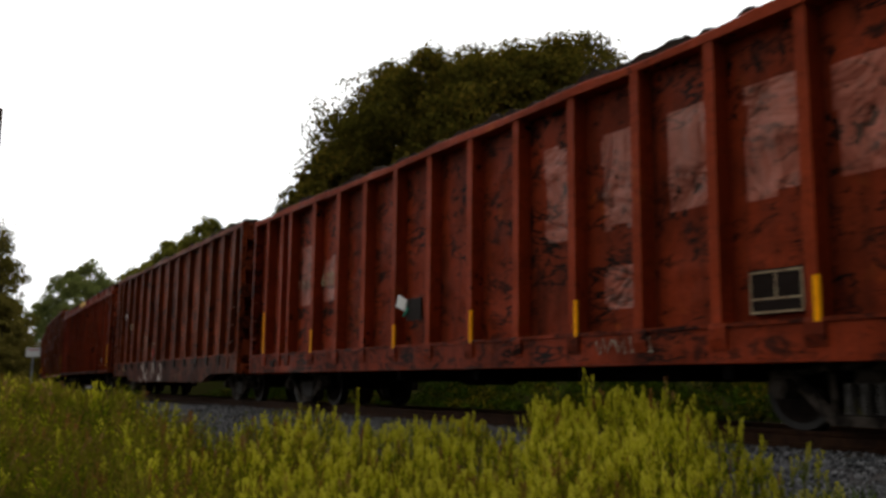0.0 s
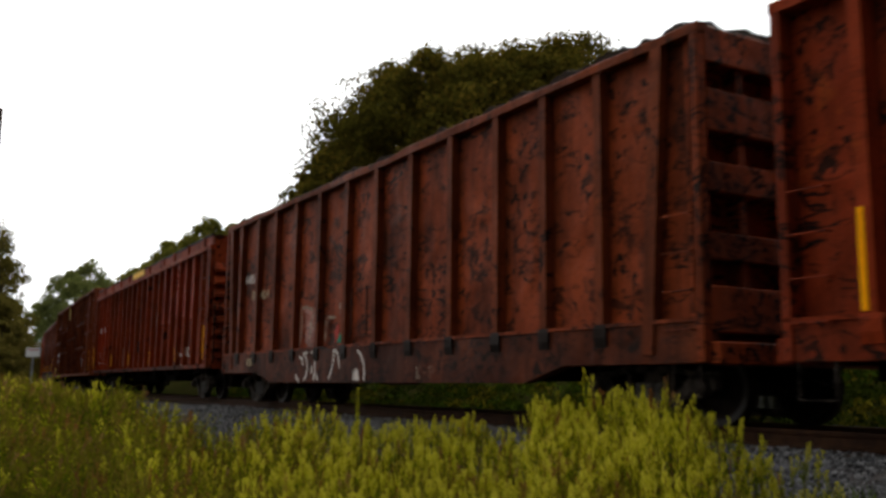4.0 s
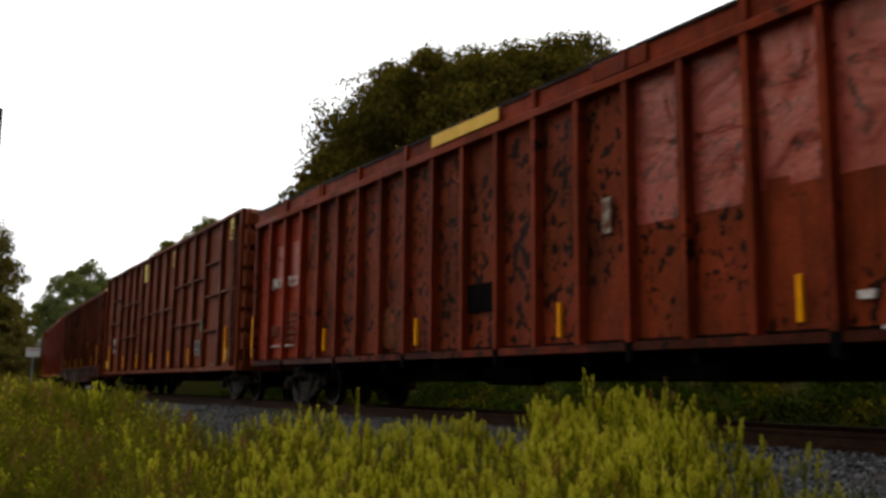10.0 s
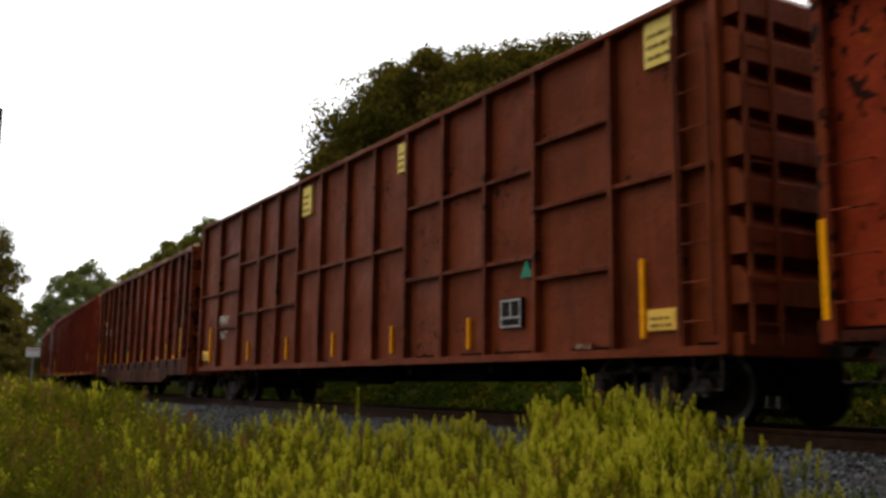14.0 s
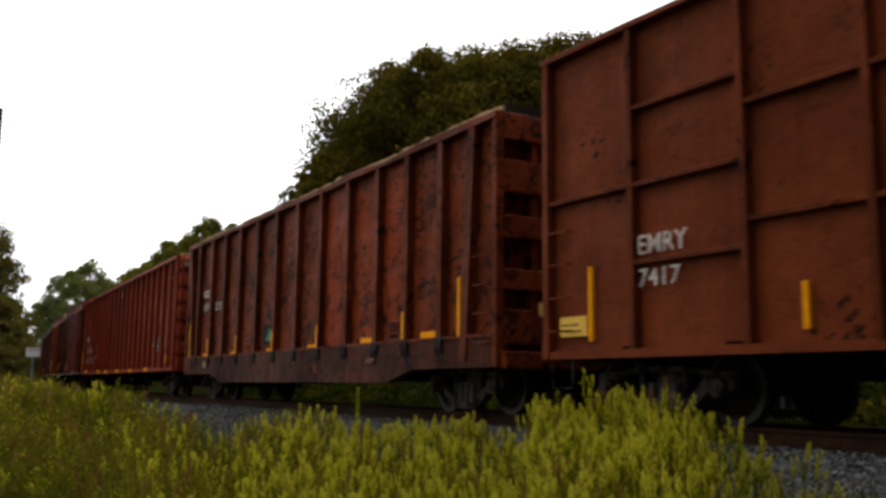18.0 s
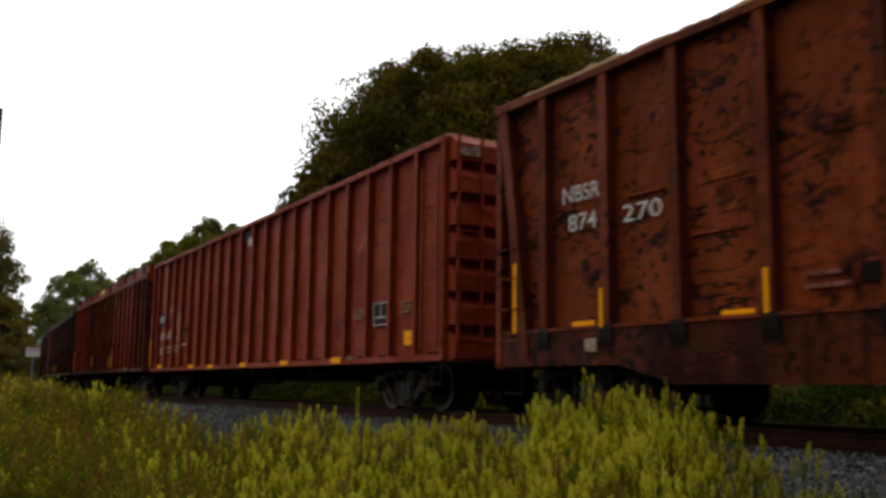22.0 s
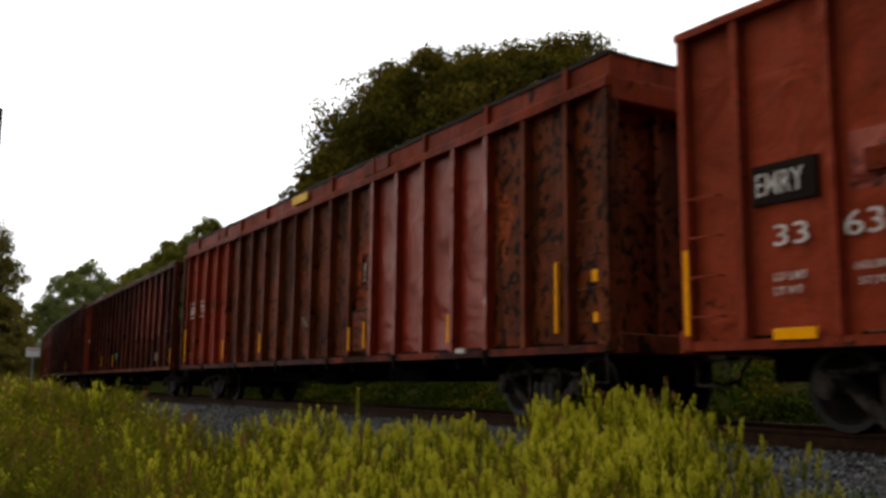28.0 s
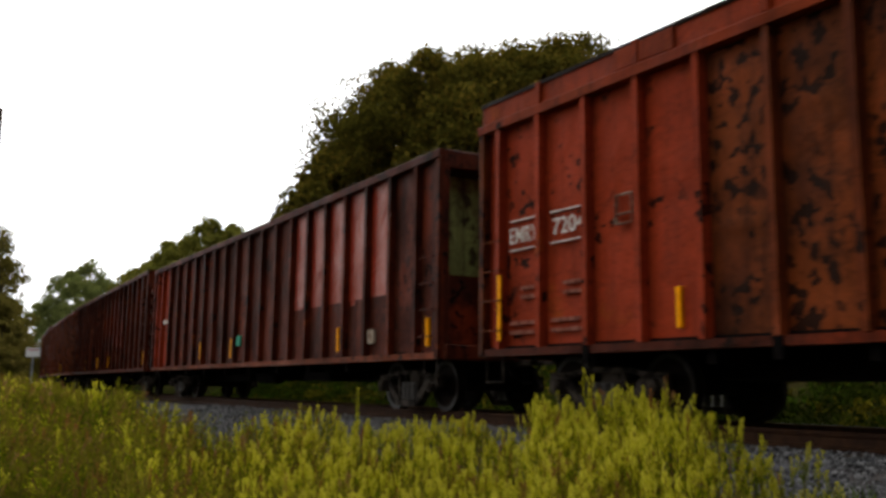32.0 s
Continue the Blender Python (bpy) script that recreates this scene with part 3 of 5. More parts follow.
def freight_car(label, rear, front, ribs, look_key, sill=0.83, top=4.25, rib_w=0.13, ledge=0.0, deep=None, extension=0.0,
                patches=(), trucks=(2.1, 2.1), bars=(), end="ribbed", load=None, bulge=0.035, rib_top=None, sill_key=None, board_key=None, rails=(), end_paint=None, braces=(), on_rib=False, post_key=None, depth=0.12, hangers=(), nudge=0.0):
    mid, half_len = (rear + front) / 2, (front - rear) / 2
    car = new("freight_car")
    RIBS[car.name] = (sorted([rear, front, *ribs]), rib_w / 2, depth - 0.12)
    NUDGE[car.name] = nudge
    tagged(car, label, "freight car", "cars of the train")
    skin = PAINT[look_key]
    posts = PAINT[post_key or look_key]
    boards = PAINT[board_key or look_key]
    x0, x1 = -half_len, half_len
    y_in, y_out = -HALF + depth - 0.03, -HALF - 0.03
    base = ledge if ledge else sill + 0.10
    chord = rib_top if rib_top else top - 0.12
    # near side: sheets between posts, posts, bottom sill and top chord
    cuts = [x0] + sorted(r - mid for r in ribs) + [x1]
    for i, (a, b) in enumerate(zip(cuts[:-1], cuts[1:])):
        bm = sheet(a, b, base - 0.02, chord + 0.02, y_in, bulge, rear + i * 3.7, [p[:5] for p in patches], mid, nx=max(6, int((b - a) / (0.055 if bulge > 0.04 else 0.1))), nz=48 if bulge > 0.04 else 32)
        part("side_panel", bm, [skin, *[PAINT[p[5]] for p in patches]], car)
    rib = shared(("rib", rib_w, base, chord, depth, look_key), lambda: rib_mesh(rib_w, base, chord, y_in, y_out), [posts])
    for r in ribs:
        # posts between panels of another paint carry that paint
        own = next((p[5] for p in patches if p[0] - 0.15 < r < p[1] + 0.15 and p[3] - p[2] > 3), None)
        if own:
            place("rib", shared(("rib", rib_w, base, chord, depth, own), lambda: rib_mesh(rib_w, base, chord, y_in, y_out), [PAINT[own]]), car, m=pose(r - mid, 0, 0))
        else:
            place("rib", rib, car, m=pose(r - mid, 0, 0))
        if ledge:
            # under brown posts the brackets are black: their shade is put into colour
            place("rib_foot", shared(("rib_foot", rib_w, ledge, look_key), lambda: foot_mesh(rib_w, ledge, y_in, y_out), [PAINT["black"] if post_key == "post" else skin]), car, m=pose(r - mid, 0, 0))
    if deep:
        a, b = deep
        out = [(x0, sill), (a - 0.9 - mid, sill), (a - mid, sill - 0.22), (b - mid, sill - 0.22), (b + 0.9 - mid, sill), (x1, sill), (x1, base), (x0, base)]
    else:
        out = [(x0, sill), (x1, sill), (x1, base), (x0, base)]
    part("bottom_sill", prism(bmesh.new(), out, -HALF - 0.012, y_in + 0.07), PAINT[sill_key] if sill_key else skin, car)
    if ledge:
        part("ledge", boxes([(x0, x1, -HALF - 0.035, y_in + 0.07, ledge - 0.012, ledge + 0.03)]), skin, car)
    part("top_chord", bent_beam(x0 - 0.02, x1 + 0.02, -HALF - 0.05, y_in + 0.01, chord, top, 0.055 if ledge else 0.012, rear), posts if ledge and post_key else boards, car)
    if extension:
        part("upper_side_board", boxes([(x0, x1, -HALF + 0.03, -HALF + 0.06, top, top + extension)]), boards, car)
        part("board_cap", boxes([(x0, x1, -HALF + 0.005, -HALF + 0.075, top + extension - 0.02, top + extension + 0.03)]), PAINT["black"], car)
        stake = shared(("stake", extension, look_key), lambda: boxes([(-0.05, 0.05, -HALF - 0.03, -HALF + 0.04, top, top + extension + 0.01)], 0.01), [boards])
        for r in sorted(ribs)[1::2]:
            place("stake", stake, car, m=pose(r - mid, 0, 0))
        for f in (0.15, 0.64):
            part("cover_plate", boxes([(x0 + f * 2 * half_len, x0 + f * 2 * half_len + 1.0, -HALF - 0.01, -HALF + 0.03, top + 0.02, top + extension - 0.02)], 0.01), boards, car)
    for a in (x0 + 0.05, x1 - 0.05):
        part("corner_post", boxes([(a - 0.06, a + 0.06, -HALF - 0.035, y_in - 0.01, sill, chord)], 0.012), skin, car)
    for a, b in braces:
        part("end_brace", prism(bmesh.new(), [(a - mid - 0.09, chord), (a - mid + 0.09, chord), (b - mid + 0.09, sill + 0.1), (b - mid - 0.09, sill + 0.1)], -HALF - 0.04, y_in - 0.02), posts, car)
    for a, b, z in rails:
        part("stiffener", boxes([(a - mid, b - mid, -HALF - 0.015, y_in - 0.01, z - 0.03, z + 0.03)], 0.008), posts, car)
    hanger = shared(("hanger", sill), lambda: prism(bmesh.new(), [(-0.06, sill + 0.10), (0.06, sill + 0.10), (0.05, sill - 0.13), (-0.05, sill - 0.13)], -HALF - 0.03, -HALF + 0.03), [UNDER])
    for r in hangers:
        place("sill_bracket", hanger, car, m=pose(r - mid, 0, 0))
    # far side, ends, floor
    part("far_side", boxes([(x0, x1, HALF - 0.10, HALF - 0.04, sill, top + extension)]), skin, car)
    part("rear_end", boxes([(x0, x0 + 0.05, -HALF + 0.08, HALF - 0.05, sill, top + extension)]), skin, car)
    ep = PAINT[end_paint] if end_paint else skin
    inset = {"recessed": 0.28, "shelved": 0.24}.get(end, 0.0)
    part("front_end", boxes([(x1 - inset - 0.05, x1 - inset, -HALF + 0.08, HALF - 0.05, sill, top + extension)]), ep, car)
    if end == "ribbed":
        # pressed corrugations: each slopes out downwards and breaks back sharply underneath
        wave = shared(("end_rib", look_key), lambda: prism(bmesh.new(), [(-0.01, 0.25), (0.05, 0.23), (0.17, 0.07), (0.17, 0.0), (-0.01, 0.0)], -HALF + 0.10, HALF - 0.10), [ep])
        for k in range(8):
            place("end_rib", wave, car, m=pose(x1, 0, 1.02 + 0.348 * k))
        part("end_ladder", boxes([(x1 + 0.16, x1 + 0.20, y, y + 0.035, 0.95, 2.45) for y in (-1.42, -1.0)] + [(x1 + 0.165, x1 + 0.185, -1.40, -0.98, 1.1 + 0.38 * k, 1.125 + 0.38 * k) for k in range(4)]), PAINT["black"], car, "dark end ladder")
    elif end == "ladder":
        # broad pressed ribs with narrow dark slots between them
        wave = shared(("deep_rib", look_key), lambda: prism(bmesh.new(), [(-0.01, 0.40), (0.10, 0.40), (0.24, 0.27), (0.24, 0.0), (-0.01, 0.0)], -HALF + 0.05, HALF - 0.05), [ep])
        for k in range(7):
            place("end_rib", wave, car, m=pose(x1, 0, top - 0.42 - 0.515 * k))
        part("brake_housing", boxes([(x1 + 0.20, x1 + 0.42, -0.35, 0.1, 1.75, 2.3)], 0.03), UNDER, car)
    elif end == "shelved":
        for z0, z1 in ((1.0, 1.5), (1.78, 2.08), (2.52, 2.86), (3.2, 3.68), (3.98, top - 0.02)):
            part("end_beam", boxes([(x1 - inset, x1 + 0.02, -HALF + 0.08, HALF - 0.08, z0, z1)], 0.015), ep, car)
        for y in (-0.85, 0.0, 0.85):
            part("upright", boxes([(x1 - inset, x1 - 0.03, y - 0.05, y + 0.05, 1.0, top - 0.05)]), ep, car)
    elif end == "recessed":
        for y0, y1 in ((-HALF + 0.02, -HALF + 0.16), (HALF - 0.16, HALF - 0.02)):
            part("end_post", boxes([(x1 - inset, x1 + 0.02, y0, y1, sill, top - 0.22)], 0.01), skin, car)
        for y in (-0.55, 0.15, 0.8):
            part("end_stiffener", boxes([(x1 - inset, x1 - inset + 0.10, y - 0.06, y + 0.06, sill + 0.2, top - 0.3)], 0.01), ep, car)
        part("end_beam", boxes([(x1 - inset, x1 + 0.03, -HALF + 0.02, HALF - 0.02, top - 0.30, top)], 0.015), boards, car)
        if extension:
            part("upper_end_board", boxes([(x1 - 0.06, x1 - 0.02, -HALF + 0.065, HALF - 0.05, top + 0.002, top + extension)]), boards, car)
            part("board_cap", boxes([(x1 - 0.08, x1 - 0.002, -HALF + 0.08, HALF - 0.05, top + extension + 0.002, top + extension + 0.03)]), PAINT["black"], car)
        if end_paint:
            # a thin brown-black sheet laid over the lower part of the end
            part("lower_end_sheet", boxes([(x1 - inset + 0.002, x1 - inset + 0.014, -HALF + 0.17, HALF - 0.17, sill + 0.1, sill + 1.35)]), PAINT["sooty"], car, "brown-black lower end sheet")
    part("end_sill", boxes([(x1 - 0.05, x1 + 0.14, -HALF + 0.05, HALF - 0.05, sill - 0.02, sill + 0.22)], 0.015), skin, car)
    part("rear_sill", boxes([(x0 - 0.14, x0 + 0.05, -HALF + 0.05, HALF - 0.05, sill - 0.02, sill + 0.22)], 0.015), skin, car)
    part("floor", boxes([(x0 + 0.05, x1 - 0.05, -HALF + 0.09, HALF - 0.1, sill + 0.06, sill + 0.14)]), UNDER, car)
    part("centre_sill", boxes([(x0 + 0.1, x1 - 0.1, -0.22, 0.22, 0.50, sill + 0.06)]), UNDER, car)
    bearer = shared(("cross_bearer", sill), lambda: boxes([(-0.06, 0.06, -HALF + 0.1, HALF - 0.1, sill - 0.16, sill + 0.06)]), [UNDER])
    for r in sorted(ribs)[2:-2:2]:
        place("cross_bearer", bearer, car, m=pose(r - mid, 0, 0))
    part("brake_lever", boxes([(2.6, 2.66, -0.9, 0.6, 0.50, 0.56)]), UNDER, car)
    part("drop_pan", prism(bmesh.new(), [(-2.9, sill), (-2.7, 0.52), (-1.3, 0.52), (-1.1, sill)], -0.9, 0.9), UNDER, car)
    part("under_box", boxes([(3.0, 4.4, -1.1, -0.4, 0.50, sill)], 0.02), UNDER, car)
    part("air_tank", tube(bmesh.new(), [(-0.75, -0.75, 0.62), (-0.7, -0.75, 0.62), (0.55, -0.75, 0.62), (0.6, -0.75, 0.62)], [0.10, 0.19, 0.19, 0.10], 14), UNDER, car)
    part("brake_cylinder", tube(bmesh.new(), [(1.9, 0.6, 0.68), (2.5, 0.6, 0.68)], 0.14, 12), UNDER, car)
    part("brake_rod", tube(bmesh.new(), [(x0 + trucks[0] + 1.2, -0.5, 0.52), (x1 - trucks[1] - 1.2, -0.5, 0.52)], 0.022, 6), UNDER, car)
    for d in (-1, 1):
        xe = d * half_len
        part("coupler", prism(bmesh.new(), [(xe - d * 0.1, 0.74), (xe + d * 0.42, 0.76), (xe + d * 0.50, 0.86), (xe + d * 0.62, 0.86), (xe + d * 0.62, 1.04), (xe + d * 0.42, 1.06), (xe - d * 0.1, 0.98)], -0.13, 0.13), FRAME, car)
        part("air_hose", tube(bmesh.new(), [(xe + d * 0.1, -0.35, 0.78), (xe + d * 0.25, -0.35, 0.60), (xe + d * 0.42, -0.2, 0.45), (xe + d * 0.55, -0.05, 0.50)], 0.025, 6), UNDER, car)
        # corner step, grab irons
        part("sill_step", tube(bmesh.new(), [(xe - d * 0.12, -HALF + 0.03, sill), (xe - d * 0.12, -HALF + 0.03, sill - 0.36), (xe - d * 0.52, -HALF + 0.03, sill - 0.36), (xe - d * 0.52, -HALF + 0.03, sill)], 0.014, 6), FRAME, car)
        grab = shared(("grab_iron", look_key), lambda: tube(bmesh.new(), [(-0.21, -HALF + 0.02, 0), (-0.21, -HALF - 0.075, 0), (0.21, -HALF - 0.075, 0), (0.21, -HALF + 0.02, 0)], 0.011, 5), [skin])
        n = 8 if d > 0 and end in ("ladder", "ribbed") else 4
        for k in range(n):
            place("grab_iron", grab, car, m=pose(xe - d * 0.34, 0, sill + 0.35 + k * 0.42))
    if end == "ladder":
        for y in (-1.44, -1.02):
            part("ladder_rail", boxes([(x1 + 0.22, x1 + 0.26, y, y + 0.045, sill + 0.1, top - 0.03)]), ep, car)
        rung = shared(("ladder_rung", look_key), lambda: boxes([(0.225, 0.25, -1.42, -1.0, 0, 0.025)]), [ep])
        for k in range(8):
            place("ladder_rung", rung, car, m=pose(x1, 0, sill + 0.3 + k * 0.42))
        for d in (0.13, 0.62):
            part("ladder_rail", boxes([(x1 - d - 0.02, x1 - d + 0.02, -HALF - 0.09, -HALF - 0.06, sill + 0.2, top - 0.45)]), skin, car)
    if load:
        kind, z, amp, crown = load
        part("load", load_mesh(x0 + 0.12, x1 - 0.12, z, HALF - depth - 0.02, amp, crown, rear), kind, car, "heap of wood chips" if kind is CHIPS else "dark uneven load")
    # yellow reflectors and other small plates: (s0, s1, z0, z1, material)
    for a, b, c, d, mat in bars:
        m = (a + b) / 2
        proud = on_rib or (braces and d - c > 0.8) or c < base or c > 4.2 or min(m - rear, front - m) < 0.2 or any(abs(r - m) < 0.14 for r in ribs)
        y = -HALF - 0.045 if proud else -HALF + 0.035 + depth - 0.12
        part("reflector" if mat is YELLOW else "plate", boxes([(a - mid, b - mid, y, y + (0.03 if proud else 0.06), c, d)], 0.003), mat, car, "yellow reflective strip" if mat is YELLOW else "")
    # trucks
    sets = []
    for tx in (x0 + trucks[0], x1 - trucks[1]):
        bogie = place("bogie", shared("bogie", bogie_mesh, [FRAME]), car, "grey-brown cast steel truck", pose(tx, 0, 0))
        for y in (-1.0, 1.0):
            for d in (-0.17, 0.0, 0.17):
                place("spring", shared("spring", spring_mesh, [SPRING]), bogie, m=pose(d, y, 0))
        for d in (-0.89, 0.89):
            ws = place("wheelset", shared("wheelset", wheelset_mesh, [TREAD, RIM]), bogie, m=pose(d, 0, 0.42))
            sets.append((ws, d))
    CARS.append((car, mid, sets, half_len - (trucks[0] + trucks[1]) / 2))
    car.matrix_basis = car_pose(mid, half_len - 2.0, 16.0)
    return car


def car_pose(mid, reach, t):
    s = mid + travelled(t)
    p, _ = on_arc(s - reach, MID)
    q, _ = on_arc(s + reach, MID)
    d = q - p
    return Matrix.Translation((p + q) / 2) @ pose(0, 0, 0, 0, 0, math.degrees(math.atan2(d.y, d.x)))


def bar(s, z0, z1, w=0.10):
    return (s - w * 0.29, s + w * 0.29, z0, z1, YELLOW)

# scuffed oxide-red car that leads
car_a = freight_car("oxide-red ribbed steel freight car with scuffed faded sides", 40.72, 58.7,
                    [41.65, 42.54, 43.03, 44.34, 45.52, 46.70, 47.89, 49.07, 50.30, 51.50, 52.73, 53.93, 55.10, 56.28, 57.45], "A", post_key="Ap",
                    sill=0.67, top=4.25, rib_w=0.19, ledge=1.05, trucks=(2.3, 2.3), load=(BARKY, 4.43, 0.15, 0.06), on_rib=True, bulge=0.075, depth=0.20,
                    patches=[(51.90, 52.62, 2.32, 3.62, 0.08, "pink"), (53.08, 53.86, 2.32, 3.52, 0.08, "pink"), (54.25, 55.0, 2.39, 3.55, 0.08, "pink"),
                             (55.40, 56.15, 2.34, 3.56, 0.08, "pink"), (56.50, 57.3, 2.38, 3.53, 0.08, "pink"), (53.15, 53.9, 1.35, 1.85, 0.08, "pink"),
                             (43.33, 44.25, 2.1, 3.32, 0.08, "pink"), (44.5, 45.4, 2.07, 2.9, 0.08, "pink")],
                    bars=[bar(41.6, 1.10, 2.03, 0.11), bar(44.35, 1.05, 1.51), bar(47.93, 0.99, 1.43), bar(50.35, 1.04, 1.52), bar(52.79, 1.03, 1.49), bar(56.32, 1.02, 1.47, 0.12),
                          (48.38, 48.88, 1.47, 1.83, PAINT["black"]), (42.1, 42.3, 0.80, 0.92, PAINT["black"])])
lettering("NBSR", 43.30, 44.15, 2.42, 2.62, car_a, SCRAWL)
lettering("6700", 44.53, 45.36, 2.38, 2.64, car_a, CREAMY)
tilted_plate(car_a, [(48.14, 1.92), (48.44, 1.81), (48.37, 1.63), (48.06, 1.73)], BOARD)
tilted_plate(car_a, [(48.29, 1.56), (48.33, 1.54), (48.50, 1.67), (48.46, 1.69)], TEAL)
sign_frame(car_a, 55.47, 56.11, 1.16, 1.58, CREAMY, PAINT["black"], 2)
scrawl([[(0.00, 0.20), (0.07, 0.05), (0.15, 0.22), (0.20, 0.06), (0.30, 0.22)], [(0.34, 0.20), (0.40, 0.06), (0.50, 0.20), (0.52, 0.04)], [(0.60, 0.24), (0.64, 0.05), (0.72, 0.20), (0.80, 0.08), (0.92, 0.22), (0.95, 0.04)]],
       53.16, 0.76, car_a, SCRAWL, 0.035, y=-1.545)

# two gondolas of one kind, B and E
GONDOLA = [24.43, 25.64, 26.80, 28.03, 29.33, 30.64, 31.91, 33.20, 34.50, 35.78, 36.92, 38.05]
car_b = freight_car("rust-brown ribbed gondola car with graffiti and a deep side sill", 23.32, 39.72, GONDOLA, "B", post_key="post", sill_key="sill",
                    sill=0.68, top=4.42, rib_w=0.19, ledge=1.13, deep=(26.72, 36.42), trucks=(1.4, 1.4), end="shelved", load=(BARKY, 4.54, 0.14, 0.06), bulge=0.065, depth=0.14,
                    braces=[(23.64, 23.98), (39.10, 38.86)],
                    patches=[(28.4, 29.1, 1.2, 2.0, 0.12, "pink"), (30.85, 31.75, 1.3, 2.45, 0.0, "B")],
                    bars=[(30.98, 31.02, 1.30, 2.20, PAINT["sill"]), (31.60, 31.64, 1.30, 2.20, PAINT["sill"]), (31.02, 31.60, 2.17, 2.20, PAINT["sill"]), (31.02, 31.60, 1.30, 1.33, PAINT["sill"]), (30.20, 30.36, 1.22, 1.38, TEAL), (25.25, 25.52, 0.84, 1.0, CREAMY), (25.31, 25.46, 0.86, 0.98, PAINT["black"])])
tilted_plate(car_b, [(30.38, 1.20), (30.52, 1.34), (30.48, 1.56), (30.34, 1.42)], RED)
lettering("NBSR", 24.77, 25.58, 2.82, 3.02, car_b)
lettering("87", 25.23, 25.58, 2.40, 2.62, car_b, CREAMY)
lettering("424", 25.84, 26.36, 2.38, 2.58, car_b, CREAMY)
scrawl([[(0.18, 1.56), (0.4, 1.56), (0.78, 1.48)], [(0.16, 1.56), (0.17, 1.22), (0.1, 0.78)], [(0.75, 1.48), (0.79, 1.39), (0.72, 1.29), (0.61, 1.22)], [(0.68, 1.24), (0.65, 1.03), (0.61, 0.79)], [(0.61, 1.22), (0.82, 1.11), (0.95, 1.11), (1.01, 1.26)], [(0.97, 1.04), (0.93, 0.78)], [(1.07, 1.42), (1.12, 1.33)], [(1.52, 1.32), (1.45, 1.06), (1.42, 0.8)], [(1.53, 1.29), (1.7, 1.28), (1.91, 1.27)], [(1.41, 1.23), (1.48, 1.09)], [(2.09, 1.54), (2.1, 1.32)]],
       28.2, 0.45, car_b, SCRAWL, 0.055)
scrawl([[(0.28, 0.54), (0.42, 0.48), (0.49, 0.35)], [(0.47, 0.62), (0.64, 0.5), (0.71, 0.29), (0.65, 0.14), (0.55, 0.05)], [(0.55, 0.6), (0.69, 0.61)], [(0.89, 0.63), (1.02, 0.55), (1.09, 0.39), (1.11, 0.2), (1.25, 0.05)], [(1.06, 0.19), (1.04, 0.05)], [(0.91, 0.29), (0.99, 0.21)], [(0.99, 0.35), (0.89, 0.18)], [(0.07, 0.18), (0.15, 0.08), (0.29, 0.03)], [(2.02, 0.62), (1.98, 0.42), (1.91, 0.24), (1.79, 0.08)], [(1.97, 0.62), (2.10, 0.62), (2.21, 0.50), (2.29, 0.28)]],
       28.2, 0.45, car_b, WHITE, 0.045, y=-1.536)
# the far half of the lower scrawl
scrawl([[(3.05, 0.59), (3.2, 0.51), (3.32, 0.36), (3.36, 0.2), (3.35, 0.05)], [(2.90, 0.05), (2.92, 0.17), (2.99, 0.25), (3.07, 0.22), (3.13, 0.05)], [(2.96, 0.05), (2.99, 0.19)], [(3.02, 0.05), (3.03, 0.20)], [(3.08, 0.05), (3.06, 0.17)]],
       28.2, 0.45, car_b, WHITE, 0.045, y=-1.536)
scrawl([[(0.0, 0.0), (0.0, 0.2)], [(0.0, 0.1), (0.12, 0.2)], [(0.0, 0.1), (0.12, 0.0)], [(0.22, 0.1), (0.32, 0.1)], [(0.42, 0.0), (0.42, 0.2), (0.54, 0.17), (0.52, 0.1), (0.42, 0.1)]], 33.5, 0.52, car_b, SCRAWL, 0.02, y=-1.536)

car_c = freight_car("chipped oxide-red ribbed freight car with raised side boards", 2.6, 21.8, [3.55 + 0.9195 * k for k in range(20)] + [21.55], "C", post_key="Cp", board_key="Cp", sill_key="sooty", nudge=0.045, hangers=[3.55 + 0.9195 * k for k in range(1, 20, 3)],
                    sill=0.84, top=4.2, rib_top=4.08, rib_w=0.12, depth=0.14, extension=0.27, load=(BARKY, 4.50, 0.04, 0.20), bulge=0.03, trucks=(2.1, 2.0),
                    patches=[(5.9, 14.9, 1.25, 3.95, 0.25, "Cx"), (15.5, 16.25, 2.32, 4.1, 0.04, "sheen"), (16.45, 17.2, 2.36, 4.1, 0.04, "sheen"), (17.38, 18.12, 2.45, 4.1, 0.04, "sheen"), (18.3, 19.05, 2.4, 4.1, 0.04, "sheen"), (19.25, 19.78, 2.34, 4.1, 0.08, "sheen"),
                             (2.6, 5.32, 0.8, 4.2, 0.0, "I"), (3.66, 4.18, 2.7, 3.47, 0.05, "sheen"), (4.55, 5.14, 2.7, 3.46, 0.05, "sheen")],
                    bars=[bar(21.50, 1.08, 1.98, 0.11), bar(17.82, 1.05, 1.51), bar(14.09, 1.05, 1.50), bar(10.28, 1.07, 1.51), bar(6.54, 1.08, 1.52), bar(2.62, 1.04, 1.97, 0.12),
                          (21.18, 21.44, 1.47, 1.79, YELLOW), (19.72, 20.02, 1.29, 1.62, PAINT["black"]), (11.88, 12.55, 1.50, 1.92, UNDER),
                          (18.45, 18.62, 1.22, 1.30, WHITE), (18.68, 18.84, 0.94, 0.98, WHITE), (9.07, 9.80, 1.04, 1.74, PAINT["G"]), (14.97, 15.13, 2.28, 2.73, SCRAWL),
                          (10.92, 12.84, 4.24, 4.44, GOLD)])
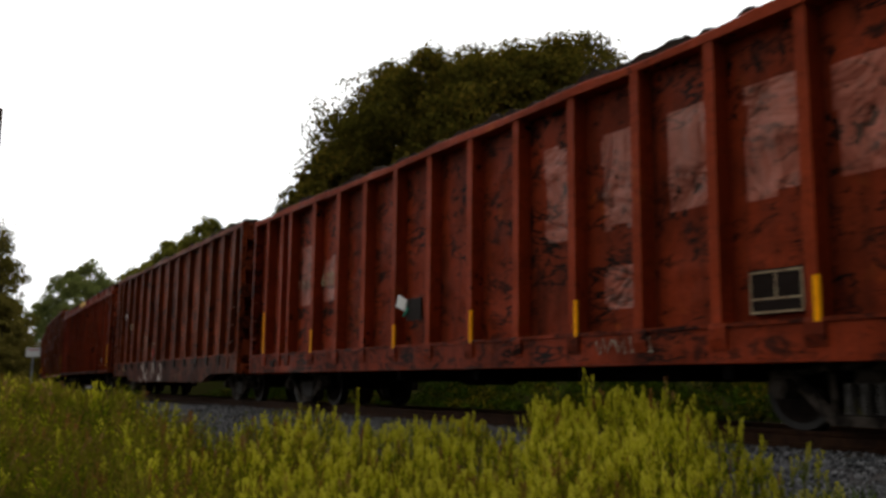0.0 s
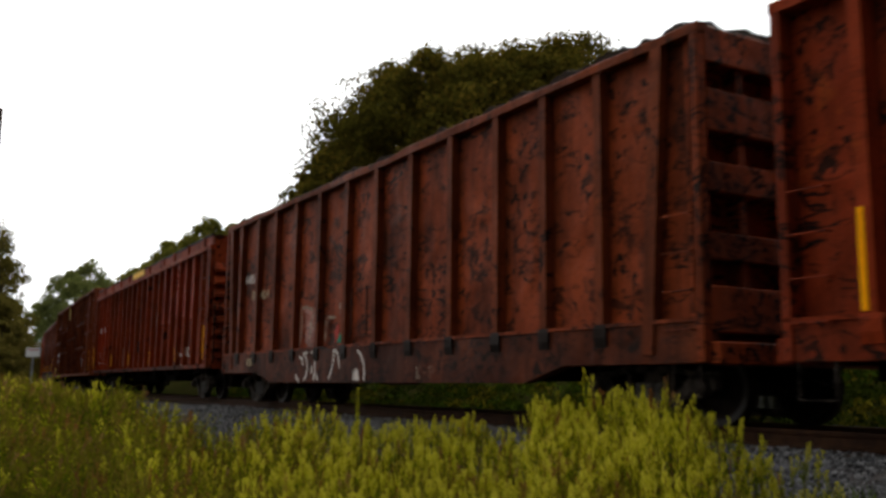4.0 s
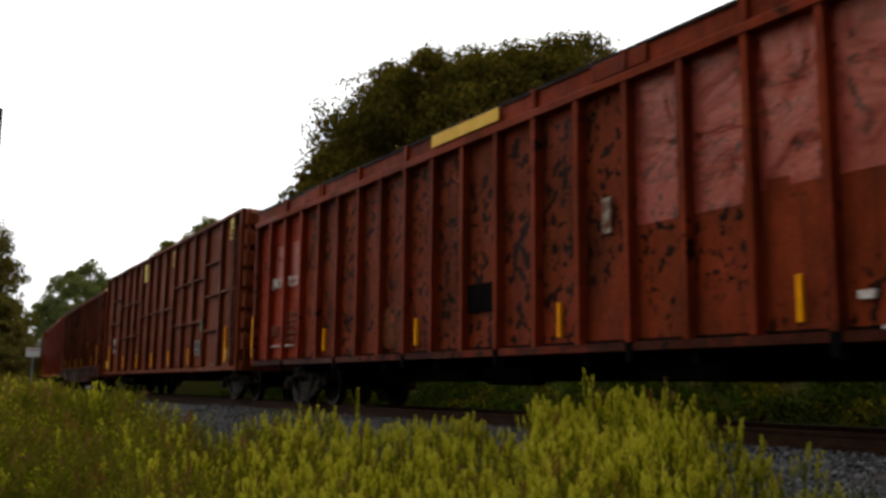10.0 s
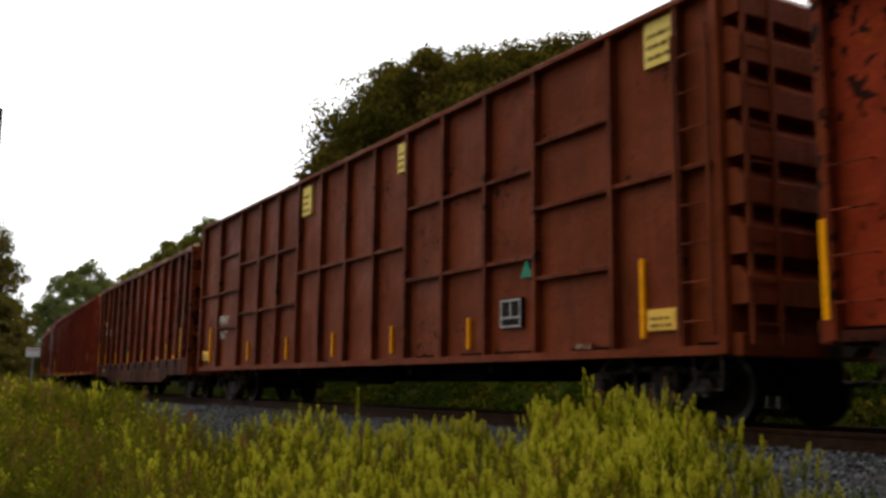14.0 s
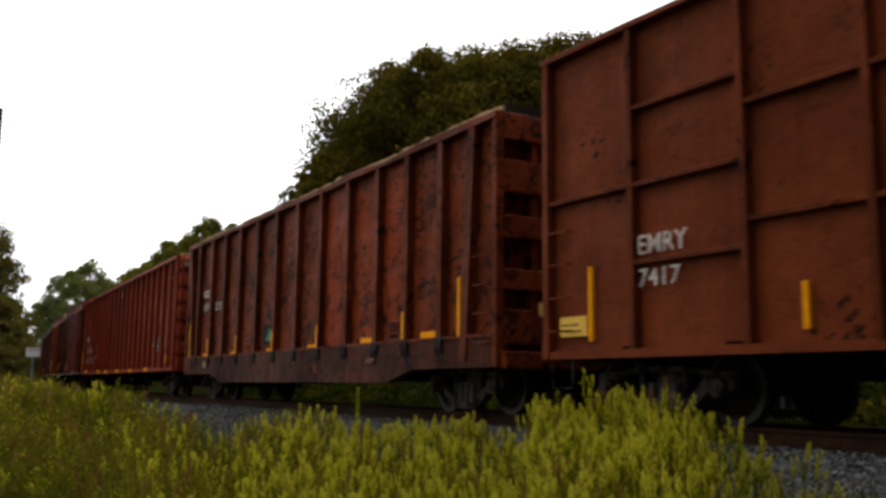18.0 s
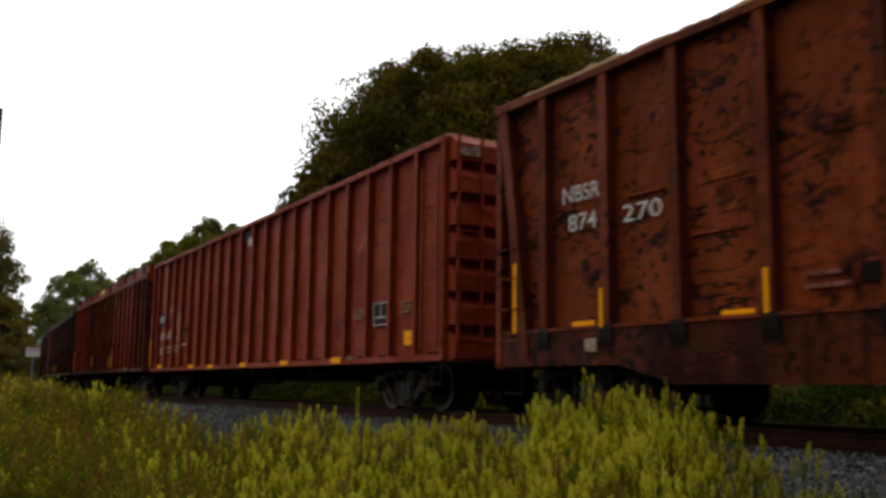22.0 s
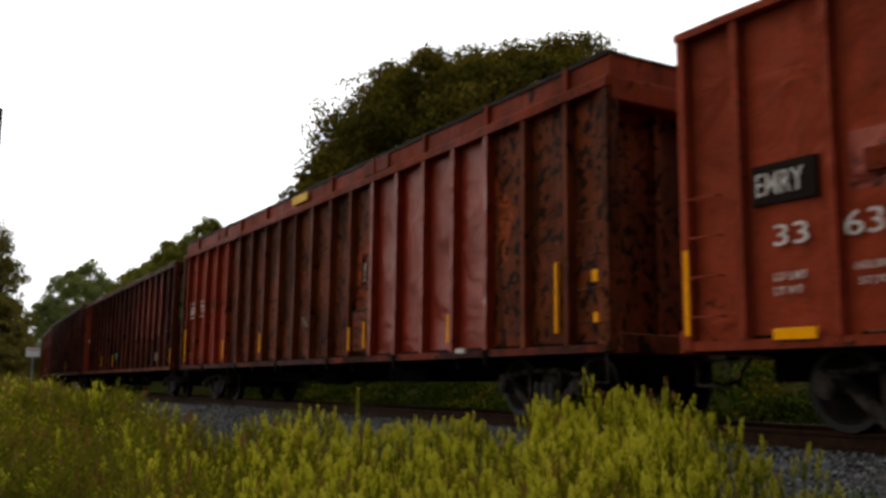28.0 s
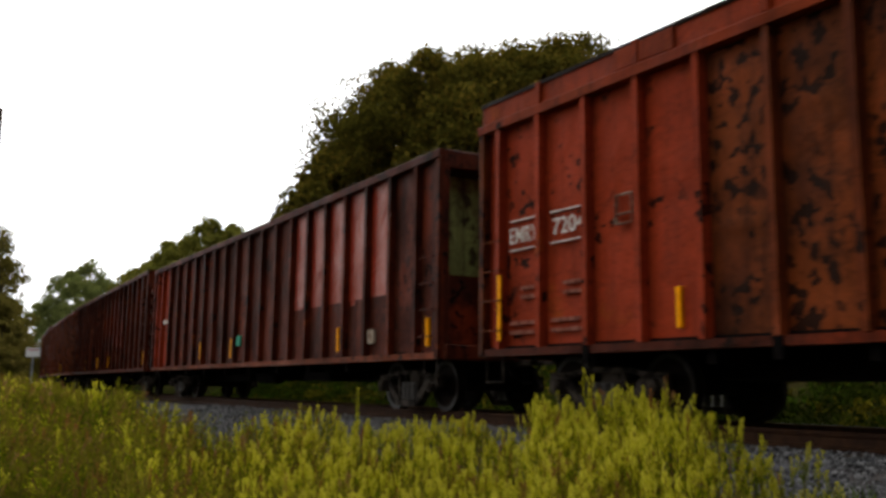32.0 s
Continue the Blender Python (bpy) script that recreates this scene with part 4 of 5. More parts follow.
lettering("EMRY", 3.58, 4.17, 2.54, 2.76, car_c)
lettering("7220", 4.48, 5.08, 2.52, 2.74, car_c)
scrawl([[(0.0, 0.30), (0.10, 0.10), (0.16, 0.28), (0.30, 0.22)], [(0.02, 0.05), (0.14, 0.10), (0.28, 0.02)]], 19.34, 1.18, car_c, WHITE, 0.045)
bars_of_text(car_c, 3.57, 4.12, 1.50, 1.74, 3)
bars_of_text(car_c, 4.78, 5.12, 1.36, 2.05, 5)
bars_of_text(car_c, 4.46, 4.56, 1.36, 2.05, 5)
bars_of_text(car_c, 3.57, 5.14, 1.24, 1.30, 1, WHITE)
end_plate(car_c, -0.36, 0.07, 3.75, 4.05, CREAM)

car_d = freight_car("plain brown panelled freight car with crossed stiffeners", -17.7, 1.38,
                    [-16.05, -14.40] + [-12.97 + 1.2244 * k for k in range(10)] + [-0.38, 0.76], "D", post_key="post",
                    sill=0.76, top=4.78, rib_top=4.70, rib_w=0.10, trucks=(1.6, 1.6), end="ladder", bulge=0.022,
                    rails=[(-0.38, 1.38, 2.80), (-1.95, -0.38, 3.68), (-1.95, -0.38, 2.79), (-1.95, -0.38, 1.84), (-5.62, -1.95, 3.36), (-5.62, -1.95, 2.15), (-10.52, -5.62, 2.76),
                           (-14.4, -10.52, 3.36), (-14.4, -10.52, 2.13), (-16.05, -14.4, 3.70), (-16.05, -14.4, 2.77), (-16.05, -14.4, 1.85), (-17.7, -16.05, 2.78)],
                    bars=[(0.20, 0.72, 4.12, 4.68, CREAM), (-6.05, -5.66, 4.08, 4.60, CREAM), (-10.46, -9.98, 3.98, 4.60, CREAM),
                          bar(-3.70, 0.96, 1.42), bar(-6.20, 0.96, 1.42), bar(-8.71, 0.96, 1.42), bar(-11.18, 0.96, 1.43), bar(-13.76, 0.98, 1.44), bar(0.07, 0.97, 1.89, 0.11), bar(-16.85, 0.97, 1.89, 0.11),
                          (0.16, 0.65, 1.05, 1.29, GOLD), (-17.43, -16.92, 1.04, 1.29, GOLD), (-1.14, -0.84, 0.88, 0.945, SCRAWL)])
lettering("EMRY", -15.95, -15.20, 1.94, 2.16, car_d)
lettering("7417", -15.94, -15.30, 1.56, 1.77, car_d)
sign_frame(car_d, -2.76, -2.28, 1.23, 1.61, BOARD, PAINT["black"], 2)
triangle_mark(car_d, -2.29, -2.02, 1.88, 2.13, TEAL)
for a, b, c, d in ((0.26, 0.66, 4.2, 4.6), (-6.0, -5.71, 4.15, 4.5), (-10.41, -10.03, 4.06, 4.5)):
    bars_of_text(car_d, a, b, c, d, 3, INK, y=-HALF + 0.029)
bars_of_text(car_d, -17.38, -16.98, 1.09, 1.25, 2, INK, y=-HALF + 0.029)
bars_of_text(car_d, 0.22, 0.60, 1.09, 1.25, 2, INK, y=-HALF + 0.029)
bars_of_text(car_c, 21.21, 21.41, 1.50, 1.76, 4, INK, y=-HALF + 0.029)

car_e = freight_car("brown-red ribbed gondola car with a deep side sill", -35.1, -18.8, [s - 58.47 for s in GONDOLA], "E", post_key="post", sill_key="sill",
                    sill=0.68, top=4.40, rib_w=0.19, ledge=1.13, deep=(-31.75, -22.2), trucks=(1.4, 1.6), end="shelved", load=(CHIPS, 4.525, 0.06, 0.05), bulge=0.065, depth=0.14,
                    braces=[(-34.95, -34.45), (-19.47, -19.70)],
                    patches=[(-25.3, -21.35, 1.3, 4.3, 0.35, "E2")],
                    bars=[bar(-32.90, 1.13, 1.60), bar(-30.47, 1.15, 1.60), bar(-27.88, 1.13, 1.59), bar(-25.30, 1.14, 1.59), bar(-21.60, 1.17, 1.62), bar(-34.66, 1.13, 2.08, 0.12), bar(-19.80, 1.15, 2.04, 0.12),
                          (-33.56, -33.14, 1.15, 1.23, YELLOW), (-31.13, -30.70, 1.14, 1.22, YELLOW), (-28.47, -28.02, 1.14, 1.22, YELLOW), (-25.98, -25.46, 1.14, 1.22, YELLOW), (-23.42, -22.96, 1.16, 1.26, YELLOW), (-21.14, -20.66, 1.15, 1.27, YELLOW),
                          (-28.73, -27.99, 1.32, 1.76, PAINT["black"]), (-29.5, -29.3, 1.38, 1.56, PAINT["black"]), (-22.95, -22.65, 0.80, 0.88, SCRAWL), (-33.2, -33.0, 0.84, 1.0, CREAMY)])
lettering("NBSR", -33.67, -32.95, 2.76, 2.97, car_e)
lettering("874", -33.56, -33.02, 2.38, 2.60, car_e)
lettering("270", -32.55, -31.90, 2.36, 2.57, car_e)
scrawl([[(0.0, 0.0), (0.22, 0.22), (0.30, 0.30)], [(-0.10, 0.0), (0.20, 0.0)], [(0.02, 0.30), (0.32, 0.31)]], -30.95, 2.28, car_e, PAINT["orange"], 0.022)
triangle_mark(car_e, -28.40, -28.02, 1.39, 1.68, TEAL)
sign_frame(car_e, -22.22, -21.74, 1.18, 1.50, FAINT, None, 3)
bars_of_text(car_e, -31.5, -30.6, 2.06, 2.14, 1, PAINT["orange"])
bars_of_text(car_e, -32.5, -31.8, 2.66, 2.72, 1, PAINT["orange"])
bars_of_text(car_e, -31.3, -30.7, 2.62, 2.68, 1, PAINT["orange"])
bars_of_text(car_e, -30.05, -29.55, 1.36, 1.60, 2)
part("bark_mound", load_mesh(14.6 - 8.15, 16.25 - 8.15, 4.56, 1.32, 0.07, 0.08, 3.3), BARKY, car_e, "dark mound of bark")
end_plate(car_e, -0.57, -0.25, 3.42, 3.78, CREAM)
end_plate(car_e, -0.82, -0.30, 1.42, 1.62, CREAM)

car_f = freight_car("clean oxide-red ribbed wood chip car", -56.07, -36.55, [-54.2 + 0.928 * k for k in range(19)] + [-55.27], "F",
                    sill=0.80, top=4.34, rib_top=4.24, rib_w=0.12, trucks=(2.3, 2.2), end="ladder", load=(CHIPS, 4.415, 0.05, 0.04), bulge=0.045,
                    patches=[(-54.1, -53.42, 2.2, 2.75, 0.0, "sheen"), (-53.15, -52.4, 1.75, 2.5, 0.15, "sheen")],
                    bars=[(-37.95, -37.50, 1.07, 1.31, YELLOW), (-40.82, -40.36, 0.82, 0.93, YELLOW), (-43.62, -43.16, 0.82, 0.92, YELLOW), (-46.44, -45.96, 0.82, 0.92, YELLOW), (-49.18, -48.70, 0.82, 0.92, YELLOW),
                          (-51.15, -50.66, 0.84, 0.95, YELLOW), (-54.90, -54.42, 0.88, 0.99, YELLOW), bar(-56.0, 0.96, 1.88, 0.12),
                          (-46.68, -46.02, 3.96, 4.14, PAINT["black"]), (-46.36, -46.10, 3.78, 4.0, WHITE), (-55.15, -54.40, 2.23, 2.64, PAINT["black"]), (-53.9, -53.6, 2.36, 2.58, PAINT["A"]), (-40.1, -39.8, 0.87, 0.94, SCRAWL)], on_rib=False)
lettering("EMRY", -55.06, -54.50, 2.32, 2.55, car_f, y=-1.489)
lettering("33", -54.87, -54.47, 1.80, 2.01, car_f)
lettering("635", -54.08, -53.47, 1.80, 2.03, car_f)
for text, a, b, z in (("LD LMT", -54.88, -54.50, 1.46), ("LT WT", -54.88, -54.55, 1.32), ("162,300 LB", -54.0, -53.44, 1.48), ("57,700 LB", -53.96, -53.43, 1.34), ("73,650 KG", -53.07, -52.52, 1.48), ("26,150 KG", -53.06, -52.52, 1.34), ("NEW 04", -52.17, -51.76, 1.52)):
    lettering(text, a, b, z, z + 0.075, car_f)
sign_frame(car_f, -39.01, -38.40, 1.45, 1.85, WARM_WHITE, PAINT["black"], 2)
sign_frame(car_f, -52.08, -51.80, 1.79, 2.09, SCRAWL, None, 1)
bars_of_text(car_f, -39.93, -39.40, 1.62, 1.82, 3, CREAMY)
bars_of_text(car_f, -38.04, -37.66, 1.62, 1.86, 3, CREAMY)
bars_of_text(car_f, -37.9, -37.55, 1.17, 1.21, 1, INK, y=-HALF + 0.029)
bars_of_text(car_f, -53.9, -53.55, 0.86, 0.98, 2)
end_plate(car_f, -1.42, -1.06, 3.98, 4.14, SCRAWL, 0.26)

car_g = freight_car("rusted red-brown freight car with fresh red panels and raised boards", -76.46, -57.2, [-75.08 + 0.9473 * k for k in range(19)] + [-76.0], "G", post_key="post", board_key="Cp", sill_key="sooty", nudge=0.05, hangers=[-75.08 + 0.9473 * k for k in range(1, 19, 3)],
                    sill=0.83, top=4.22, rib_top=4.08, rib_w=0.12, depth=0.14, extension=0.30, end="recessed", load=(BARKY, 4.55, 0.04, 0.20), bulge=0.045, trucks=(2.1, 2.0),
                    patches=[(-63.66, -59.92, 0.8, 4.2, 0.0, "fresh"), (-64.6, -63.7, 1.8, 2.95, 0.12, "E2"), (-76.46, -72.35, 0.8, 4.2, 0.0, "I"), (-59.78, -59.55, 2.2, 3.5, 0.25, "orange")],
                    bars=[bar(-58.36, 1.10, 2.02, 0.09), bar(-61.12, 1.07, 1.51), bar(-64.58, 1.04, 1.47, 0.08), bar(-66.78, 1.05, 1.49), bar(-69.52, 1.14, 1.58), bar(-72.66, 1.07, 1.53), bar(-75.95, 1.04, 1.96, 0.11),
                          (-57.6, -57.45, 1.20, 1.32, YELLOW), (-57.62, -57.5, 1.7, 1.85, YELLOW), (-64.27, -64.23, 2.19, 2.80, PAINT["sooty"]), (-64.00, -63.96, 2.19, 2.80, PAINT["sooty"]), (-64.23, -64.00, 2.77, 2.80, PAINT["sooty"]), (-64.23, -64.00, 2.19, 2.22, PAINT["sooty"]), (-64.17, -64.06, 2.30, 2.64, SCRAWL), (-67.70, -66.84, 4.28, 4.46, GOLD), (-60.7, -60.45, 0.90, 0.96, BOARD)])
part("access_plate", boxes([(-64.52 + 66.83, -63.68 + 66.83, -1.505, -1.42, 1.03, 1.74)], 0.008), PAINT["E"], car_g, "red-brown access plate")
part("reflector", boxes([(-64.02 + 66.83, -63.96 + 66.83, -1.53, -1.50, 1.08, 1.55)], 0.003), YELLOW, car_g, "yellow reflective strip")
part("plate_hinge", boxes([(-64.52 + 66.83, -63.68 + 66.83, -1.515, -1.42, 1.745, 1.775)]), PAINT["black"], car_g)
lettering("EMRY", -75.62, -74.98, 2.38, 2.60, car_g)
lettering("7204", -74.68, -74.05, 2.39, 2.61, car_g)
lettering("746", -67.12, -66.72, 1.60, 1.82, car_g, SCRAWL)
for a, b in ((-75.62, -74.98), (-74.68, -74.0)):
    bars_of_text(car_g, a, b, 2.69, 2.74, 1, WHITE)
    bars_of_text(car_g, a, b, 2.28, 2.33, 1, WHITE)
    bars_of_text(car_g, a + 0.2, b - 0.05, 1.6, 1.85, 2)
    bars_of_text(car_g, a, b, 1.12, 1.38, 2)
sign_frame(car_g, -73.6, -73.3, 2.35, 2.72, SCRAWL, None, 1)

car_h = freight_car("sooty red-brown freight car with a pale green end", -96.9, -77.68, [-95.76 + 0.96 * k for k in range(19)] + [-96.4], "H", sill_key="post",
                    sill=0.83, top=4.16, rib_top=4.02, rib_w=0.13, trucks=(2.0, 1.9), end="recessed", end_paint="green", load=(BARKY, 4.05, 0.05, 0.05),
                    patches=[(-84.15, -79.55, 1.96, 4.1, 0.05, "fresh"), (-96.9, -95.0, 0.8, 4.1, 0.0, "I")],
                    bars=[bar(-78.15, 1.04, 1.49, 0.13), bar(-81.70, 1.05, 1.51), bar(-85.36, 1.07, 1.53), bar(-88.2, 1.06, 1.54), bar(-91.0, 1.08, 1.54), bar(-94.0, 1.08, 1.54), (-80.4, -80.1, 1.15, 1.4, SCRAWL), (-88.0, -87.7, 1.35, 1.6, TEAL)])
bars_of_text(car_h, -96.0, -95.2, 2.3, 2.6, 1, WHITE)

# the rest of the train, up the line
tail = -98.0
for key, n, top, where_ in (("H", 19.3, 4.30, "freight car"), ("E", 17.9, 4.25, "gondola car"), ("G", 19.2, 4.40, "freight car"), ("D", 19.0, 4.60, "panelled car"), ("H", 19.3, 4.20, "freight car")):
    ribs_ = [tail - n + 0.95 + (n - 1.9) / 18 * k for k in range(19)]
    c_ = freight_car("dull rust-red ribbed " + where_, tail - n, tail, ribs_, key, top=top, load=(BARKY, top - 0.06, 0.05, 0.08),
                     patches=[(tail - n * 0.5, tail - n * 0.25, 1.8, 3.9, 0.1, "fresh")] if tail > -100 else [],
                     bars=[bar(tail - n + q * n, 1.05, 1.5) for q in (0.03, 0.22, 0.41, 0.6, 0.79, 0.97)])
    if tail > -100:
        bars_of_text(c_, tail - 8.0, tail - 7.4, 1.6, 1.8, 1, RED)
    tail -= n + 1.1


# ---- ground, line, banks ----
def lie(lat, s):
    """Height of the ground by its distance from the camera's side of the line (SIDE is the cars' near side)."""
    w = noise.noise((s * 0.12, lat * 0.3, 1.0)) * 0.10 + noise.noise((s * 0.5, lat * 0.7, 5.0)) * 0.04
    knots = [(-400, -0.6), (-30, -0.75), (2.0, -0.80), (4.4, -0.78), (5.4, -0.70), (7.35, -0.27), (7.75, -0.19), (10.35, -0.19), (10.8, -0.27), (12.2, -0.55), (13.2, -0.30), (16, 0.5), (22, 2.2), (40, 5.0), (80, 8.0), (600, 9.0)]
    for (a, za), (b, zb) in zip(knots[:-1], knots[1:]):
        if a <= lat <= b:
            z = za + (zb - za) * (lat - a) / (b - a)
            break
    else:
        z = 9.0
    calm = 0.15 if 7.3 < lat < 10.9 else 1.0
    return z + w * calm


def ground_point(lat, s, lift=0.0):
    p, _ = on_arc(s, lat - SIDE)
    p.z = lie(lat, s) + lift
    return p


GROUND = material("grass_and_soil", (0.05, 0.06, 0.015), 0.95, spec=0.0)
n_, l_, b_ = nodes_of(GROUND)
g1 = noise_node(GROUND, 0.8, 6, 0.65)
g2 = noise_node(GROUND, 9, 4, 0.6)
c_ = blend(GROUND, ramped(GROUND, g1.outputs["Fac"], 0.35, 0.62), (0.014, 0.020, 0.003), (0.022, 0.016, 0.006))
c_ = blend(GROUND, ramped(GROUND, g2.outputs["Fac"], 0.40, 0.70, 0, 0.7), c_, (0.012, 0.014, 0.004))
l_.new(c_, b_.inputs["Base Color"])
bump(GROUND, g2.outputs["Fac"], 0.6, 0.05)

STONE = material("grey_ballast_stone", (0.10, 0.10, 0.105), 0.95, spec=0.03)
n_, l_, b_ = nodes_of(STONE)
vor = n_.new("ShaderNodeTexVoronoi")
vor.inputs["Scale"].default_value = 18
tc_ = n_.new("ShaderNodeTexCoord")
l_.new(tc_.outputs["Object"], vor.inputs["Vector"])
sp_ = n_.new("ShaderNodeSeparateColor")
l_.new(vor.outputs["Color"], sp_.inputs["Color"])
c_ = blend(STONE, sp_.outputs["Red"], (0.028, 0.028, 0.030), (0.105, 0.105, 0.112))
g3 = noise_node(STONE, 0.9, 4, 0.6)
c_ = blend(STONE, ramped(STONE, g3.outputs["Fac"], 0.45, 0.7, 0, 0.7), c_, (0.055, 0.040, 0.030))
l_.new(c_, b_.inputs["Base Color"])
bump(STONE, vor.outputs["Distance"], 0.9, 0.04)

lats = [-400, -120, -40, -15, -6, -2, 0, 1.5, 2.5, 3.2, 3.8, 4.3, 4.8, 5.2, 5.6, 6.0, 6.4, 6.8, 7.1, 7.35, 7.75, 8.4, 9.0, 9.7, 10.35, 10.8, 11.4, 12.0, 12.6, 13.2, 14, 15, 16, 18, 20, 23, 27, 32, 40, 55, 80, 140, 300, 600]
stations = [-900, -600, -420, -320, -260, -220, -190] + list(range(-170, -60, 5)) + list(range(-60, -30, 2)) + [x * 0.75 for x in range(-40, 8)] + [10, 16, 26, 45, 80, 160, 350, 700]
verts, faces = [], []
for s in stations:
    for lat in lats:
        verts.append(tuple(ground_point(lat, s)))
m_ = len(lats)
kinds = []
for i in range(len(stations) - 1):
    for j in range(m_ - 1):
        faces.append((i * m_ + j, i * m_ + j + 1, (i + 1) * m_ + j + 1, (i + 1) * m_ + j))
        kinds.append(1 if 5.2 <= lats[j] and lats[j + 1] <= 12.2 else 0)
ground = part("ground", (verts, [], faces), [GROUND, STONE])
for f, k in zip(ground.data.polygons, kinds):
    f.material_index, f.use_smooth = k, True
tagged(ground, "weedy ground with a grey crushed stone ballast bed", kind="structure")


def sweep(prof, off):
    vs, fs = [], []
    ss = list(range(-240, 61, 3))
    for s in ss:
        for w, z in prof:
            vs.append(tuple(on_arc(s, off + w, z)[0]))
    k = len(prof)
    for i in range(len(ss) - 1):
        for j in range(k):
            fs.append((i * k + j, i * k + (j + 1) % k, (i + 1) * k + (j + 1) % k, (i + 1) * k + j))
    return vs, [], fs


def rail(off):
    ob = tagged(new("rail"), "rusty brown steel rail with a worn head", "rail", "rails")
    part("rail_foot", sweep([(-0.070, -0.180), (0.070, -0.180), (0.070, -0.165), (0.012, -0.140), (0.012, -0.045), (-0.012, -0.045), (-0.012, -0.140), (-0.070, -0.165)], off), RAILS, ob)
    part("rail_head", sweep([(-0.030, -0.045), (0.030, -0.045), (0.036, -0.030), (0.036, -0.008), (0.028, 0.0), (-0.028, 0.0), (-0.036, -0.008), (-0.036, -0.030)], off), RAILS, ob)
    return ob


rail(MID - 0.755)
rail(MID + 0.755)
tie_mesh = shared("tie", lambda: boxes([(-0.115, 0.115, -1.3, 1.3, -0.36, -0.178)], 0.012), [TIES])
for k in range(300):
    s = -125 + k * 0.52
    p, a = on_arc(s, MID)
    tagged(place("railway_tie", tie_mesh, m=Matrix.Translation(p) @ pose(0, 0, 0, 0, 0, math.degrees(a) + random.uniform(-1, 1))), "weathered dark wooden railway tie in ballast", "railway tie", "ties under the rails")


# ---- plants ----
LEAF_TREE = foliage("dark_olive_leaves", (0.034, 0.034, 0.006), (0.095, 0.080, 0.012), (0.230, 0.145, 0.020), 0.25)
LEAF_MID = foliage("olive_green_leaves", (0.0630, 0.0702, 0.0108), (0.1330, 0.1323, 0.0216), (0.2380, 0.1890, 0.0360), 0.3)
# far leaves are paler: the haze of distance is put into their colour
LEAF_FAR = foliage("haze_paled_leaves", (0.070, 0.092, 0.026), (0.135, 0.155, 0.044), (0.200, 0.195, 0.060), 0.40)
LEAF_EDGE = foliage("olive_edge_leaves", (0.050, 0.048, 0.010), (0.125, 0.105, 0.022), (0.210, 0.155, 0.040), 0.45)
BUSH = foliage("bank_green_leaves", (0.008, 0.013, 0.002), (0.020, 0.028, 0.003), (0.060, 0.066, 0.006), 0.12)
PLUME = foliage("yellow_green_plumes", (0.1403, 0.1655, 0.0047), (0.3724, 0.3508, 0.0122), (0.6046, 0.5113, 0.0370), 0.45)
# darkened, so the shade low among the stems is put into the colour
WEED = foliage("weed_leaves", (0.0305, 0.0612, 0.0016), (0.1033, 0.1276, 0.0041), (0.2582, 0.2144, 0.0130), 0.35)
DRY = foliage("dry_brown_heads", (0.120, 0.045, 0.012), (0.230, 0.095, 0.025), (0.300, 0.160, 0.060), 0.2)
GRASS = foliage("short_green_grass", (0.0480, 0.0920, 0.0064), (0.0920, 0.1320, 0.0128), (0.1520, 0.1600, 0.0240), 0.25)
STEM = mottled("weed_stems", (0.150, 0.085, 0.025), (0.130, 0.055, 0.022), 20, 0.8)
TRUNK = mottled("tree_bark", (0.050, 0.040, 0.030), (0.028, 0.022, 0.017), 4, 0.95, stretch=(1, 1, 0.2), relief=0.6, depth=0.03)
rng = np.random.default_rng(7)


def blades(base, way, length, width, side=None):
    """Leaves as bent, pointed blades: arrays of base, unit way, length and width. Returns vertices and faces."""
    n = len(base)
    if side is None:
        r = rng.normal(size=(n, 3))
        side = np.cross(way, r)
    side /= np.linalg.norm(side, axis=1, keepdims=True) + 1e-9
    up = np.cross(side, way)
    L, W = length[:, None], width[:, None]
    mid = base + way * L * 0.5 + up * L * 0.07
    v = np.stack([base, mid - side * W / 2, mid + side * W / 2, base + way * L], axis=1).reshape(-1, 3)
    i = np.arange(n)[:, None] * 4
    f = np.concatenate([i + [[0, 1, 2]], i + [[2, 1, 3]]], axis=1).reshape(-1, 3)
    return v, f


def ways(n, rise=0.0, spread=1.0):
    w = rng.normal(size=(n, 3)) * spread
    w[:, 2] += rise
    return w / np.linalg.norm(w, axis=1, keepdims=True)


def mesh_of(name, pieces, mats):
    """One mesh out of pieces (vertices, triangles, slot)."""
    vs, fs, ks, at = [], [], [], 0
    for v, f, k in pieces:
        vs.append(v)
        fs.append(f + at)
        ks.append(np.full(len(f), k))
        at += len(v)
    v, f, k = np.concatenate(vs), np.concatenate(fs), np.concatenate(ks)
    me = bpy.data.meshes.new(name)
    me.vertices.add(len(v))
    me.vertices.foreach_set("co", v.astype(np.float32).ravel())
    me.loops.add(len(f) * 3)
    me.loops.foreach_set("vertex_index", f.astype(np.int32).ravel())
    me.polygons.add(len(f))
    me.polygons.foreach_set("loop_start", np.arange(0, len(f) * 3, 3, dtype=np.int32))
    me.polygons.foreach_set("material_index", k.astype(np.int32))
    for m in mats:
        me.materials.append(m)
    me.update()
    me.validate()
    return me


